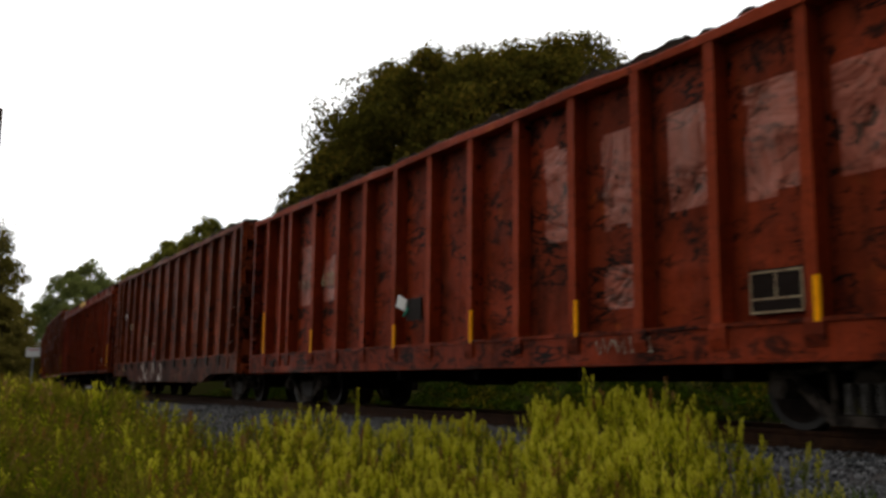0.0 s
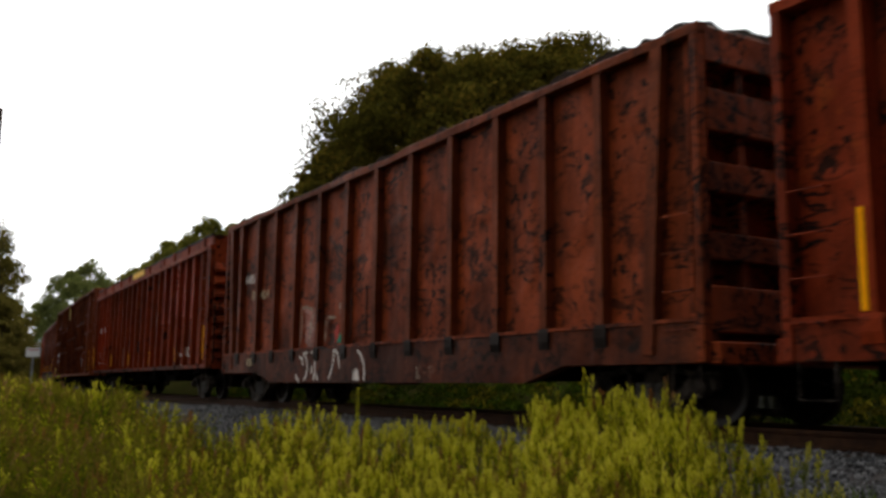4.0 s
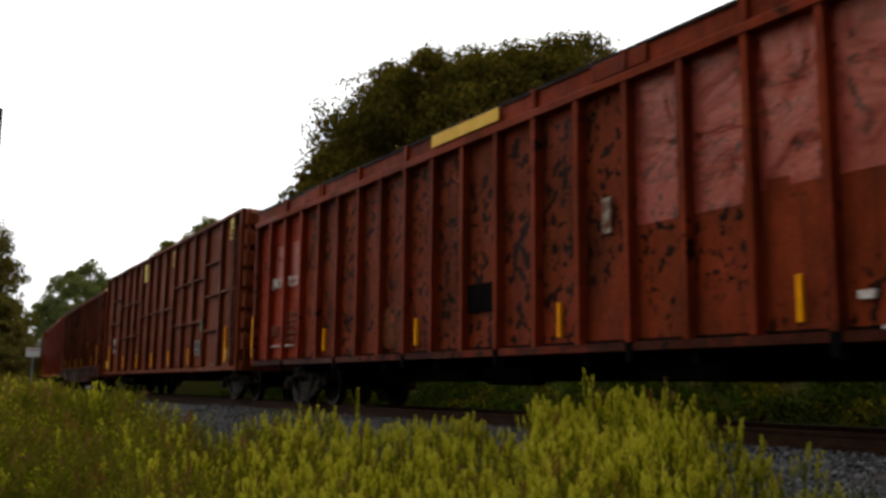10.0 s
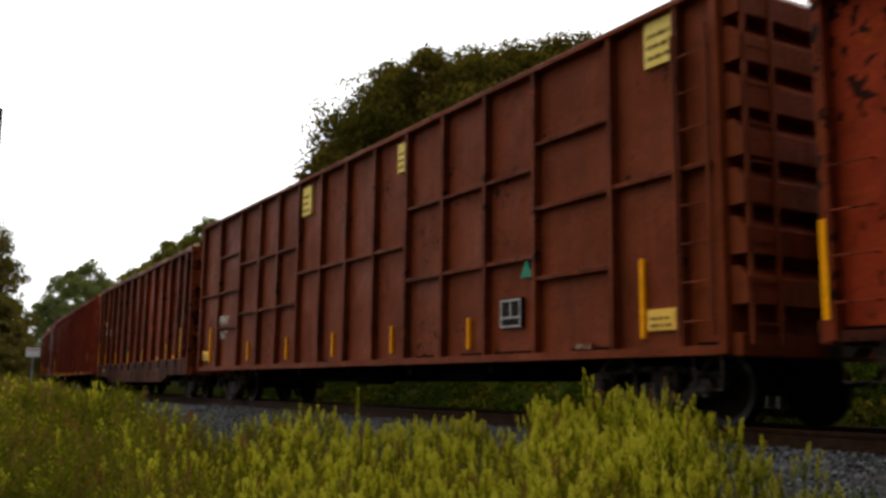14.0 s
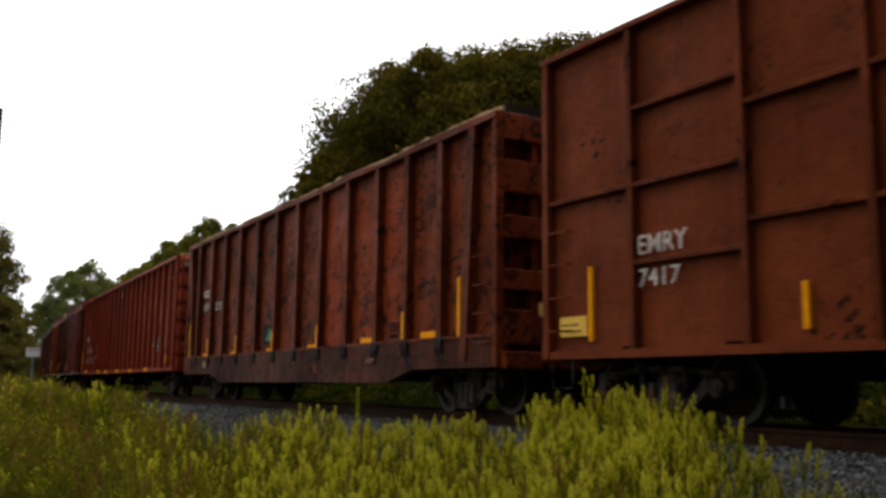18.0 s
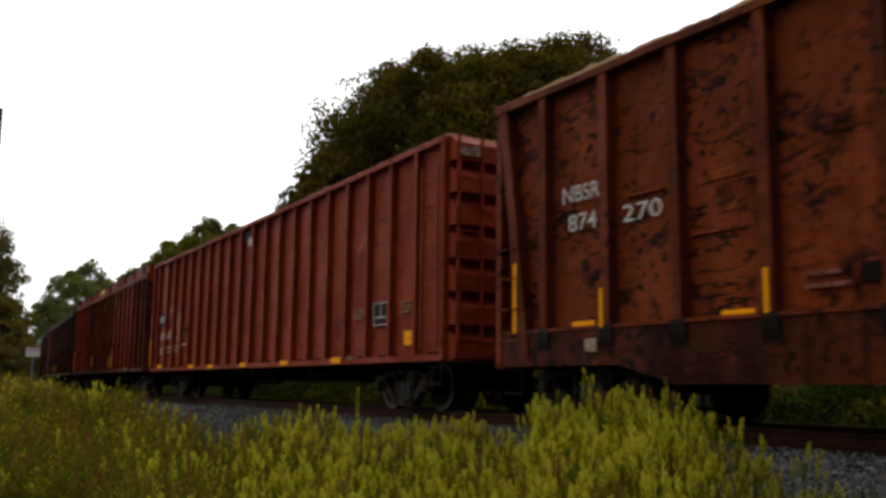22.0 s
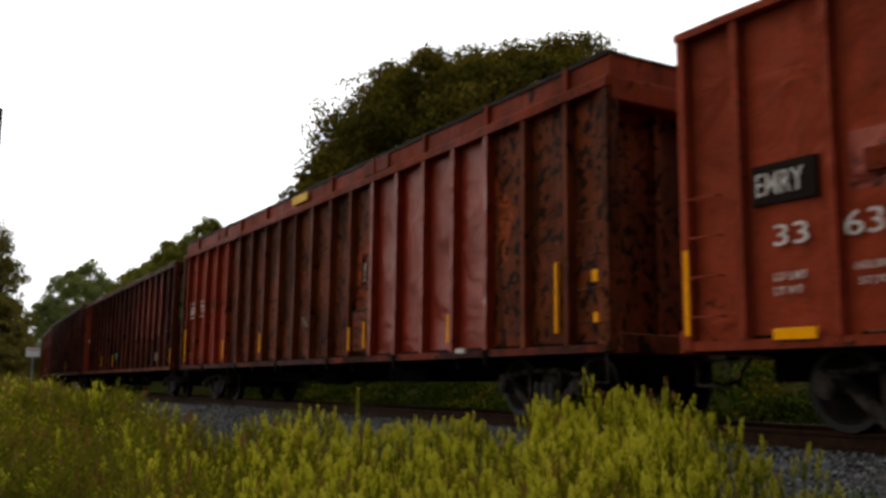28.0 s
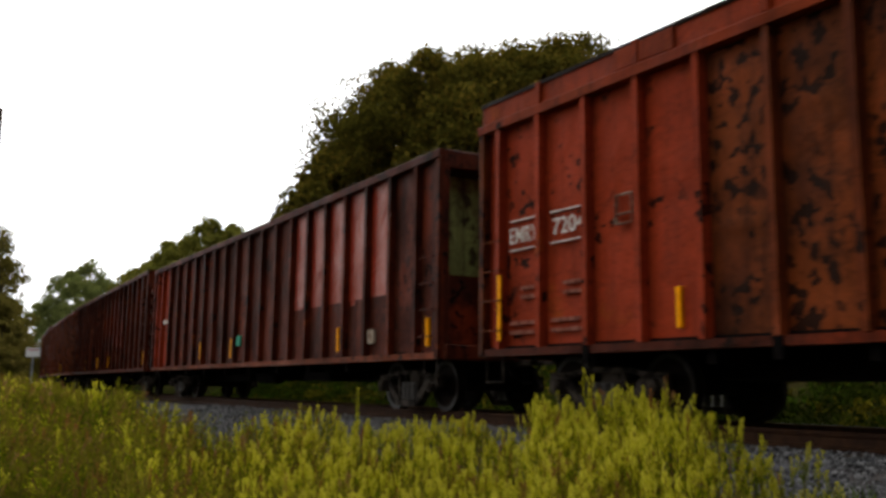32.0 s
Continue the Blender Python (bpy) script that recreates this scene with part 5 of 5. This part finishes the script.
def stalk(h, bend, r0=0.006):
    """A thin three-sided stem as arrays, and the places along it."""
    t = np.linspace(0, 1, 5)
    c = np.stack([bend[0] * t ** 2, bend[1] * t ** 2, h * t], axis=1)
    a = np.array([0, 2.1, 4.2])
    ring = np.stack([np.cos(a), np.sin(a), 0 * a], axis=1)
    r = r0 * (1 - 0.7 * t)
    v = (c[:, None, :] + ring[None] * r[:, None, None]).reshape(-1, 3)
    f = []
    for i in range(4):
        for k in range(3):
            p, q = i * 3 + k, i * 3 + (k + 1) % 3
            f += [(p, q, q + 3), (p, q + 3, p + 3)]
    return v, np.array(f), c


def along(c, t):
    x = np.linspace(0, 1, len(c))
    return np.stack([np.interp(t, x, c[:, k]) for k in range(3)], axis=1)


def head_pieces(c, lo, width, tufts, slot, fat=1.0):
    """A narrow feathery head round the upper part of a stem: short rising tufts, narrower towards the tip."""
    t = lo + (1 - lo) * rng.uniform(0, 1, tufts) ** 0.8
    u = (t - lo) / (1 - lo)
    a = rng.uniform(0, 2 * math.pi, tufts)
    r = width * (0.25 + 0.95 * (1 - u) ** 0.7) * rng.uniform(0.15, 1.0, tufts) * (0.55 + 0.45 * np.minimum(1, u * 5))
    out = np.stack([np.cos(a), np.sin(a), 0 * a], axis=1)
    p = along(c, t) + out * r[:, None]
    way = out * rng.uniform(0.05, 0.55, tufts)[:, None] + rng.normal(size=(tufts, 3)) * 0.16
    way[:, 2] += 1
    way /= np.linalg.norm(way, axis=1, keepdims=True)
    length, width = rng.uniform(0.022, 0.050, tufts) * fat, rng.uniform(0.0045, 0.0080, tufts) * fat
    v, f = blades(p, way, length, width)
    # green below, yellow in the middle, pale towards the tip: partly painted-in light and shade
    tone = u + 0.16 * rng.normal(size=tufts)
    band = np.repeat(np.where(tone < 0.30, 0, np.where(tone > 0.72, 2, 1)), 2)
    return [(v, f[band == k], q) for k, q in enumerate((1, slot, slot if slot == 3 else 6))]


def weed_pieces(h, plume=0.42, leaves=46, tufts=100, dry=False, fat=1.0, side=0):
    """A tall weed: stem, narrow rising leaves, and a feathery head; some fork into smaller side heads."""
    v, f, c = stalk(h, rng.normal(size=2) * 0.05 * h)
    out = [(v, f, 0)]
    t = rng.uniform(0.10, 1 - plume * 0.6, leaves)
    w = ways(leaves, 1.5, 0.75)
    lv, lf = blades(along(c, t), w, rng.uniform(0.06, 0.12, leaves) * (1.15 - 0.5 * t) * fat, rng.uniform(0.006, 0.011, leaves) * fat)
    # lower leaves wither first
    withered = np.repeat(rng.uniform(0, 1, leaves) < 0.55 - 0.6 * t, 2)
    out += [(lv, lf[~withered], 1), (lv, lf[withered], 3)]
    slot = 3 if dry else 2
    out += (head_pieces(c, 1 - plume, rng.uniform(0.018, 0.034) * fat, tufts, slot, fat))
    for _ in range(side):
        t0 = rng.uniform(0.45, 0.75)
        a = rng.uniform(0, 6.28)
        n = rng.uniform(0.18, 0.32) * h
        k = np.linspace(0, 1, 5)
        cs = along(c, np.array([t0])) + np.stack([0.09 * np.sin(k * 1.4) * math.cos(a), 0.09 * np.sin(k * 1.4) * math.sin(a), n * k], axis=1)
        out += (head_pieces(cs, 0.25, 0.028 * fat, int(tufts * 0.45), slot, fat))
    return out


def moved(pieces, p, turn, size, lean=(0, 0)):
    ca, sa = math.cos(turn), math.sin(turn)
    m = np.array([[ca, -sa, lean[0]], [sa, ca, lean[1]], [0, 0, 1]]) * size
    return [(v @ m.T + p, f, k) for v, f, k in pieces]


OLIVE = foliage("olive_meadow_leaves", (0.0194, 0.0387, 0.0031), (0.0666, 0.0774, 0.0065), (0.1505, 0.1204, 0.0172), 0.3)
TAWNY = foliage("tawny_meadow_heads", (0.0733, 0.0831, 0.0059), (0.1613, 0.1466, 0.0117), (0.2639, 0.2003, 0.0313), 0.35)
PALE = foliage("pale_flower_tips", (0.3573, 0.3442, 0.0169), (0.5105, 0.4684, 0.0338), (0.6637, 0.5736, 0.0715), 0.5)
REDDISH = foliage("reddish_meadow_heads", (0.130, 0.062, 0.022), (0.240, 0.115, 0.050), (0.330, 0.210, 0.100), 0.4)
WEED_MATS = [STEM, WEED, PLUME, DRY, OLIVE, TAWNY, PALE, REDDISH]
tall = [weed_pieces(rng.uniform(0.94, 1.06), rng.uniform(0.16, 0.30), side=k % 4) for k in range(14)]
brown = [weed_pieces(1.0, 0.3, 30, 80, True, 0.9, 1) for _ in range(4)]
leafy = [weed_pieces(0.95, 0.2, 130, 30, False, 1.1) for _ in range(5)]


def bush_pieces(leaves=210):
    """A leafy weed without a plume: short leaves that point every way round a few stems, and some small ragged heads."""
    out = []
    for _ in range(3):
        v, f, c = stalk(rng.uniform(0.8, 1.0), rng.normal(size=2) * 0.14)
        n = leaves // 3
        t = rng.uniform(0.15, 1.0, n)
        spot = along(c, t) + rng.normal(size=(n, 3)) * [0.05, 0.05, 0.02]
        lv, lf = blades(spot, ways(n, 0.35), rng.uniform(0.025, 0.060, n), rng.uniform(0.008, 0.018, n))
        top = np.repeat((t > 0.86) & (rng.uniform(0, 1, n) < 0.6), 2)
        out += [(v, f, 0), (lv, lf[~top], 1), (lv, lf[top], 2)]
    return out


bushy = [bush_pieces() for _ in range(6)]
rough = [weed_pieces(1.0, 0.45, 16, 40, False, 2.2, 1) for _ in range(5)]


def polar(az, d):
    """A place by its bearing in degrees from the line's far end and its distance from the camera."""
    return -d * math.cos(radians(az)), d * math.sin(radians(az))


def lat_of(x, y):
    return SIDE + ARC - math.hypot(x, SIDE + ARC - y), ARC * math.atan2(x, SIDE + ARC - y)


# how far the weeds' tops fall below eye height, by bearing: fitted to the camera's view
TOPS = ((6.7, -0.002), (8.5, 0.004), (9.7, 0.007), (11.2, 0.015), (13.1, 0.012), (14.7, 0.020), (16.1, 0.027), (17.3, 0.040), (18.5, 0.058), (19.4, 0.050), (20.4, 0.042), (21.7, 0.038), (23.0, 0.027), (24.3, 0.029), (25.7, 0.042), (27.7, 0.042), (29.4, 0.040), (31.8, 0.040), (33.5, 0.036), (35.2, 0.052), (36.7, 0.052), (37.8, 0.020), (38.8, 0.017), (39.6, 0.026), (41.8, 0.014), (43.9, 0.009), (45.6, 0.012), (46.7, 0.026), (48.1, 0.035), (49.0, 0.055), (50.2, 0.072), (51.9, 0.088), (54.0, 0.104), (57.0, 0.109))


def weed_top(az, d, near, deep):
    """Height over the rails of the weeds' tops, set along the camera's lines of sight, rising from the near edge to the
    crest.
    """
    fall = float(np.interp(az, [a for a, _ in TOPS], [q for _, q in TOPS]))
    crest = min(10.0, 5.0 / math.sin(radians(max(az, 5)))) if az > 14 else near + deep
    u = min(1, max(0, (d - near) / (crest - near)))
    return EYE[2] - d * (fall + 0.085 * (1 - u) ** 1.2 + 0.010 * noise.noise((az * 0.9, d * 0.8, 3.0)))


def weed_bed(name, label, d0, d1, az0, az1, count, rough_share, deep=4.0, mats=WEED_MATS):
    out = []
    for _ in range(count):
        d = math.sqrt(rng.uniform(d0 ** 2, d1 ** 2))
        az = rng.uniform(az0, az1)
        x, y = polar(az, d)
        lat, s = lat_of(x, y)
        edge = 5.55 + 0.3 * noise.noise((s * 0.35, 0.0, 4.0))
        if lat > edge or lat < -25:
            continue
        z = lie(lat, s) - 0.02
        # height is cut to the top that suits the camera's view
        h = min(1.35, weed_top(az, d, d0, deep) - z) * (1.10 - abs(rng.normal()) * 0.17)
        if h < 0.16:
            continue
        left = min(1, max(0, (26 - az) / 14))
        patch = noise.noise((x * 0.8, y * 0.8, 6.0))
        q = rng.uniform()
        if q < rough_share:
            kind = rough
        else:
            q = rng.uniform() + 0.10 * patch
            kind = brown if q < 0.05 + 0.08 * left else leafy if q < 0.11 + 0.10 * left else bushy if q < 0.12 + 0.75 * left else tall
        olive = rng.uniform() < 0.10 + 0.75 * left + 0.3 * patch
        green = rng.uniform() < 0.28
        chosen = kind[rng.integers(len(kind))]
        red = rng.uniform() < 0.25
        if olive:
            chosen = [(v, f, {1: 1 if green else 4, 2: 5, 6: 7 if red else 5}.get(k, k)) for v, f, k in chosen]
        out += moved(chosen, np.array([x, y, z]), rng.uniform(0, 6.28), h, rng.normal(size=2) * 0.05)
    return tagged(new(name, mesh_of(name, out, mats)), label, "weeds", kind="stuff")


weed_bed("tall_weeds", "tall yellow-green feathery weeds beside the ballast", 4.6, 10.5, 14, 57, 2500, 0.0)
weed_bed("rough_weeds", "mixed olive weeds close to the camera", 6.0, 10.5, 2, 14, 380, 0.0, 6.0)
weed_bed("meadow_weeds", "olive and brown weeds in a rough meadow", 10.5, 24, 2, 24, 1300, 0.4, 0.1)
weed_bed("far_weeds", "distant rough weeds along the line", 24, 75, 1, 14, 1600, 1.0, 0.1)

def weed_parts(weed, pcs):
    for nm, kinds, mats in (("stem", (0,), [STEM]), ("leaves", (1,), [WEED]), ("flower_head", (2, 6), [PLUME, PALE])):
        place(nm, mesh_of(nm, [(v, f, kinds.index(q)) for v, f, q in pcs if q in kinds], mats), weed)


# single tall stalks that stand clear of the bed
for x, y, h in ((-9.60, 4.85, 1.08), (-5.75, 4.85, 1.24), (-5.05, 5.0, 1.06), (-4.75, 4.95, 1.05), (-4.62, 4.70, 1.02), (-5.35, 4.9, 1.03), (-21.8, 4.3, 1.0), (-7.75, 4.75, 0.86), (-12.0, 4.72, 0.80)):
    lat, s = lat_of(x, y)
    pcs = moved(weed_pieces(h * 0.98, 0.42, 60, 130, False, 1.05, 1), np.zeros(3), rng.uniform(0, 6), 1.0)
    weed = new("tall_weed")
    weed.matrix_basis = pose(x, y, lie(lat, s) - 0.02)
    tagged(weed, "tall single yellow-green weed with a feathery head", "weed", "single tall weeds")
    weed_parts(weed, pcs)

# sprigs on the stones, and short grass at the foot of the ballast
for x, y, h in ((-4.97, 6.0, 0.66), (-4.90, 5.85, 0.52), (-4.67, 6.1, 0.60), (-4.50, 6.05, 0.54), (-4.85, 6.2, 0.46), (-5.05, 6.1, 0.5), (-4.75, 5.9, 0.44), (-6.2, 5.9, 0.5), (-5.3, 5.95, 0.55), (-4.6, 6.3, 0.35)):
    lat, s = lat_of(x, y)
    pcs = moved(weed_pieces(1.0, 0.5, 60, 110, False, 1.6, 2), np.zeros(3), rng.uniform(0, 6), h)
    weed = new("weed_sprig")
    weed.matrix_basis = pose(x, y, lie(lat, s) - 0.02)
    tagged(weed, "small thin weed growing out of the ballast", "weed", "sprigs in the ballast")
    weed_parts(weed, pcs)

out = []
for _ in range(5200):
    d = rng.uniform(6.0, 13.0)
    x, y = polar(rng.uniform(8, 60), d)
    lat, s = lat_of(x, y)
    if lat > 5.75 + 0.35 * noise.noise((s * 0.8, 1.0, 2.0)) + (0.9 if s > -4.7 else 0) or lat < 2:
        continue
    n = 7
    b = np.array([x, y, lie(lat, s) - 0.01]) + rng.normal(size=(n, 3)) * [0.04, 0.04, 0]
    out.append((*blades(b, ways(n, 1.6, 0.6), rng.uniform(0.10, 0.26, n), rng.uniform(0.006, 0.011, n)), 0))
tagged(new("short_grass", mesh_of("short_grass", out, [GRASS])), "short green grass at the foot of the ballast", "grass", kind="stuff")

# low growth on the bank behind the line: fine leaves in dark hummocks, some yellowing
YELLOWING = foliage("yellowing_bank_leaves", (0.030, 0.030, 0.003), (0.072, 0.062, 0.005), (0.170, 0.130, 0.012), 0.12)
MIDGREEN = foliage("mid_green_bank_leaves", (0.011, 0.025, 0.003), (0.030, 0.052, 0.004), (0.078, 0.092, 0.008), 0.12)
out = []
for _ in range(1500):
    s = 4 - 50 * rng.uniform() ** 1.4
    lat = 12.0 + 7.0 * rng.uniform() ** 1.3
    p, _a = on_arc(s, lat - SIDE)
    z = lie(lat, s)
    n = 72
    r = rng.uniform(0.14, 0.50)
    d = rng.normal(size=(n, 3))
    d /= np.linalg.norm(d, axis=1, keepdims=True)
    c = d * [r, r, r * 0.6] * rng.uniform(0.6, 1.1, (n, 1)) + [p.x, p.y, z + r * 0.3]
    q = noise.noise((p.x * 0.5, p.y * 0.5, 3.0)) + 0.25 * rng.normal()
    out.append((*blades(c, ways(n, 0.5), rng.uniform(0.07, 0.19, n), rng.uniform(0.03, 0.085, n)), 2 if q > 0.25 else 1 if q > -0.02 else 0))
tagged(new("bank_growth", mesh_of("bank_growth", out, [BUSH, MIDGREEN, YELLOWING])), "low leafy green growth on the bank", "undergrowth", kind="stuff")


def tree(px, py, ground, height, radius, mat, label, clumps=95, leaves=80, leaf=0.26, low=0.12, airy=1.0):
    """A broadleaf tree: tapered trunk, limbs that fork, and a crown of leaf clumps with gaps and an uneven outline."""
    ob = new("tree")
    ob.matrix_basis = pose(px, py, ground - 0.2)
    tagged(ob, label, "tree")
    bm = bmesh.new()
    r0 = 0.018 * height
    tube(bm, [(0, 0, 0), (0.1, 0, height * 0.2), (0.0, 0.15, height * 0.45), (0.1, 0.1, height * 0.75)], [r0 * 1.25, r0, r0 * 0.7, r0 * 0.25], 9)
    part("trunk", bm, TRUNK, ob)
    cents, spots = [], []
    while len(cents) < clumps:
        a, u = rng.uniform(0, 2 * math.pi), rng.uniform(low, 1.0)
        # crown profile: widest a little under the middle, lobed
        lobe = 1 + 0.22 * math.sin(3 * a + px) + 0.14 * math.sin(5 * a + 4 * u + py)
        rr = radius * math.sin(math.pi * min(1, (u - low) / (1 - low) * 0.86 + 0.14)) ** 0.62 * lobe
        q = rr * math.sqrt(rng.uniform(0.25, 0.92))
        cents.append((q * math.cos(a), q * math.sin(a), height * u * (0.985 + 0.018 * rng.normal() * airy)))
    for k in range(0, clumps, 14):
        c = Vector(cents[k])
        h0 = max(0.15 * height, c.z - 0.45 * c.xy.length - 0.12 * height)
        b = Vector((0.05, 0.1, h0))
        m = b.lerp(c, 0.5) + Vector((0, 0, 0.03 * height))
        bm = bmesh.new()
        tube(bm, [b, m, c], [r0 * 0.38, r0 * 0.22, r0 * 0.07], 5)
        part("limb", bm, TRUNK, ob)
    pcs = []
    size = radius * (0.25 if airy == 1.0 else 0.24 * airy)
    for c in cents:
        n = int(leaves * rng.uniform(0.6, 1.3))
        d = rng.normal(size=(n, 3))
        d /= np.linalg.norm(d, axis=1, keepdims=True)
        p = np.array(c) + d * (size * rng.uniform(0.7, 1.1) * rng.uniform(0.05, 0.95, n) ** 0.28)[:, None] * [1, 1, 0.72]
        # leaves lie like shingles on the outside of their clump
        w = np.cross(d + rng.normal(size=(n, 3)) * 0.35, rng.normal(size=(n, 3)))
        w /= np.linalg.norm(w, axis=1, keepdims=True) + 1e-9
        pcs.append((*blades(p, w, leaf * rng.uniform(0.6, 1.15, n), leaf * rng.uniform(0.6, 1.0, n), np.cross(d, w)), 0))
    place("crown", mesh_of("crown", pcs, [mat]), ob)
    return ob


# trees on the hill behind the line: bearing, distance, top over the rails, crown radius
for az, d, top, r in ((40.3, 55, 21.8, 4.2), (33.8, 57, 21.6, 4.4), (28.4, 55, 19.0, 4.2), (25.4, 57, 15.6, 2.8), (22.6, 60, 12.2, 1.9), (24.9, 58, 14.4, 1.9), (31.2, 50, 18.8, 3.8), (37.2, 60, 22.2, 4.4), (43.6, 58, 18.8, 3.2), (27.0, 63, 18.8, 3.4), (36.0, 52, 19.9, 4.0), (40.5, 63, 20.6, 4.0),
                      (46.9, 52, 17.2, 2.8), (51.5, 50, 18.0, 3.4), (56, 52, 17.5, 3.6), (20.4, 66, 11.0, 2.4), (30.0, 60, 20.3, 3.8), (38.6, 50, 19.4, 3.4), (34.4, 48, 17.6, 3.6), (23.9, 54, 12.2, 2.0), (32.0, 63, 21.4, 3.6), (47.5, 62, 20.5, 2.6)):
    x, y = polar(az, d)
    lat, s = lat_of(x, y)
    g = lie(lat, s)
    tree(x, y, g, top - g + 0.05 + 0.4 * math.exp(-((az - 28.5) / 3) ** 2), r * 1.36, LEAF_TREE, "large dark olive broadleaf tree on the hillside", 195, 115, 0.27)
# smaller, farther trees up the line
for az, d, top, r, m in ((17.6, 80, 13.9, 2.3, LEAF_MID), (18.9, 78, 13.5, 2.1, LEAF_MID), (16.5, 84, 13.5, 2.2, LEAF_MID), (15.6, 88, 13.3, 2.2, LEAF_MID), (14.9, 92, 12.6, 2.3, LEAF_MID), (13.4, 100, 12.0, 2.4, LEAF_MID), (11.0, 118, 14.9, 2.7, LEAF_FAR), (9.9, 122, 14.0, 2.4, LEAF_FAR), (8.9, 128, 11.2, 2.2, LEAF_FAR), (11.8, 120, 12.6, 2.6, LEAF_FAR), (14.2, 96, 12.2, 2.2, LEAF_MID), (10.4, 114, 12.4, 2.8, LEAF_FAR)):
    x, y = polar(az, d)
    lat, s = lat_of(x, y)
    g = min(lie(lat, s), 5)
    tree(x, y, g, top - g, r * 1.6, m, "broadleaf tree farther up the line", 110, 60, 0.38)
# a thin-leaved tree and bushes on the camera's side of the line
for az, d, top, r, airy in ((4.9, 58, 10.0, 2.5, 1.4), (6.4, 62, 8.0, 1.6, 1.5), (6.3, 55, 8.4, 1.5, 1.4), (6.5, 48, 4.6, 0.8, 1.1), (5.7, 52, 5.6, 1.3, 1.1), (6.9, 70, 6.2, 1.3, 1.4), (7.1, 84, 3.8, 1.5, 1.2), (5.7, 46, 3.0, 1.3, 1.1), (6.2, 50, 3.6, 1.2, 1.1), (5.6, 40, 2.6, 1.2, 0.9), (7.6, 96, 4.4, 2.6, 1.0), (8.3, 108, 4.2, 2.6, 1.0), (9.0, 120, 4.2, 2.8, 1.0), (9.7, 132, 4.4, 2.8, 1.0), (8.0, 140, 5.2, 3.0, 1.0)):
    x, y = polar(az, d)
    lat, s = lat_of(x, y)
    tree(x, y, lie(lat, s), top + 0.7, r * 1.2, LEAF_EDGE, "thin-leaved olive tree at the edge of the meadow", 110, 75, 0.17, low=0.0, airy=airy)

# ---- posts ----
GALV = mottled("galvanised_steel", (0.30, 0.31, 0.33), (0.20, 0.21, 0.22), 6, 0.5, metal=0.6)
POLEWOOD = mottled("grey_brown_pole_wood", (0.10, 0.075, 0.060), (0.06, 0.045, 0.038), 3, 0.9, stretch=(1, 1, 0.1))
SIGN_WHITE = mottled("clean_white_sign_paint", (0.85, 0.85, 0.84), (0.78, 0.78, 0.77), 5, 0.4)
x, y = polar(8.3, 27)
lat, s = lat_of(x, y)
sign = new("trackside_sign")
sign.matrix_basis = pose(x, y, lie(lat, s), 0, 0, 68)
tagged(sign, "small white trackside sign on a thin metal post", "sign")
part("post", boxes([(-0.025, 0.025, 0.0, 0.03, 0, 2.0)], 0.004), GALV, sign)
part("sign_board", boxes([(-0.175, 0.175, -0.008, 0.0, 1.88, 2.11)], 0.003), SIGN_WHITE, sign)
part("sign_stripe", boxes([(-0.14, 0.14, -0.012, -0.009, 2.05, 2.08)]), RED, sign)
x, y = polar(5.62, 37)
lat, s = lat_of(x, y)
pole = part("utility_pole", tube(bmesh.new(), [(0, 0, 0), (0, 0, 6), (0, 0, 11.25)], [0.17, 0.14, 0.105], 12), POLEWOOD)
pole.matrix_basis = pose(x, y, lie(lat, s) - 0.1)
tagged(pole, "tall bare wooden utility pole", "pole")

# ---- loose ballast stones near the camera ----
ico = bmesh.new()
bmesh.ops.create_icosphere(ico, subdivisions=1, radius=1.0)
iv = np.array([v.co[:] for v in ico.verts])
jf = np.array([[v.index for v in f.verts] for f in ico.faces])
ico.free()
LOOSE = mottled("crushed_stone", (0.1200, 0.1200, 0.1250), (0.0600, 0.0580, 0.0580), 3, 0.9, relief=0.2)
n_, l_, b_ = nodes_of(LOOSE)
geo_ = n_.new("ShaderNodeNewGeometry")
c_ = blend(LOOSE, geo_.outputs["Random Per Island"], (0.020, 0.019, 0.019), (0.170, 0.167, 0.168))
l_.new(c_, b_.inputs["Base Color"])
out = []
for _ in range(14000):
    s = -3.5 - 22 * rng.uniform() ** 1.7
    lat = rng.uniform(5.5, 8.1)
    if lat > 7.72 and rng.uniform() < 0.4:
        continue
    p, _a = on_arc(s, lat - SIDE)
    r = rng.uniform(0.012, 0.029) * (1 + max(0, -s - 14) / 30)
    v = iv * r * rng.uniform(0.6, 1.25, 3) * (1 + 0.25 * rng.normal(size=(12, 1)))
    t = rng.uniform(0, 6.28)
    ca, sa = math.cos(t), math.sin(t)
    v = v @ np.array([[ca, -sa, 0.2], [sa, ca, 0.1], [0, 0.2, 1]]).T
    out.append((v + [p.x, p.y, lie(lat, s) + r * 0.4], jf, 0))
tagged(new("ballast_stones", mesh_of("ballast_stones", out, [LOOSE])), "loose grey crushed stones on the ballast shoulder", "ballast", kind="stuff")


# ---- what moves ----
def motions():
    times = [float(t) for t in range(0, 33)]
    for car, mid, sets, reach in CARS:
        walk(car, [(t, car_pose(mid - NUDGE[car.name], reach, t)) for t in times])
        turn = [k / 10 for k in range(0, 321)]
        for ws, d in sets:
            walk(ws, [(t, pose(d, 0, 0.42) @ Matrix.Rotation(travelled(t) / 0.42, 4, "Y")) for t in turn])


motions()
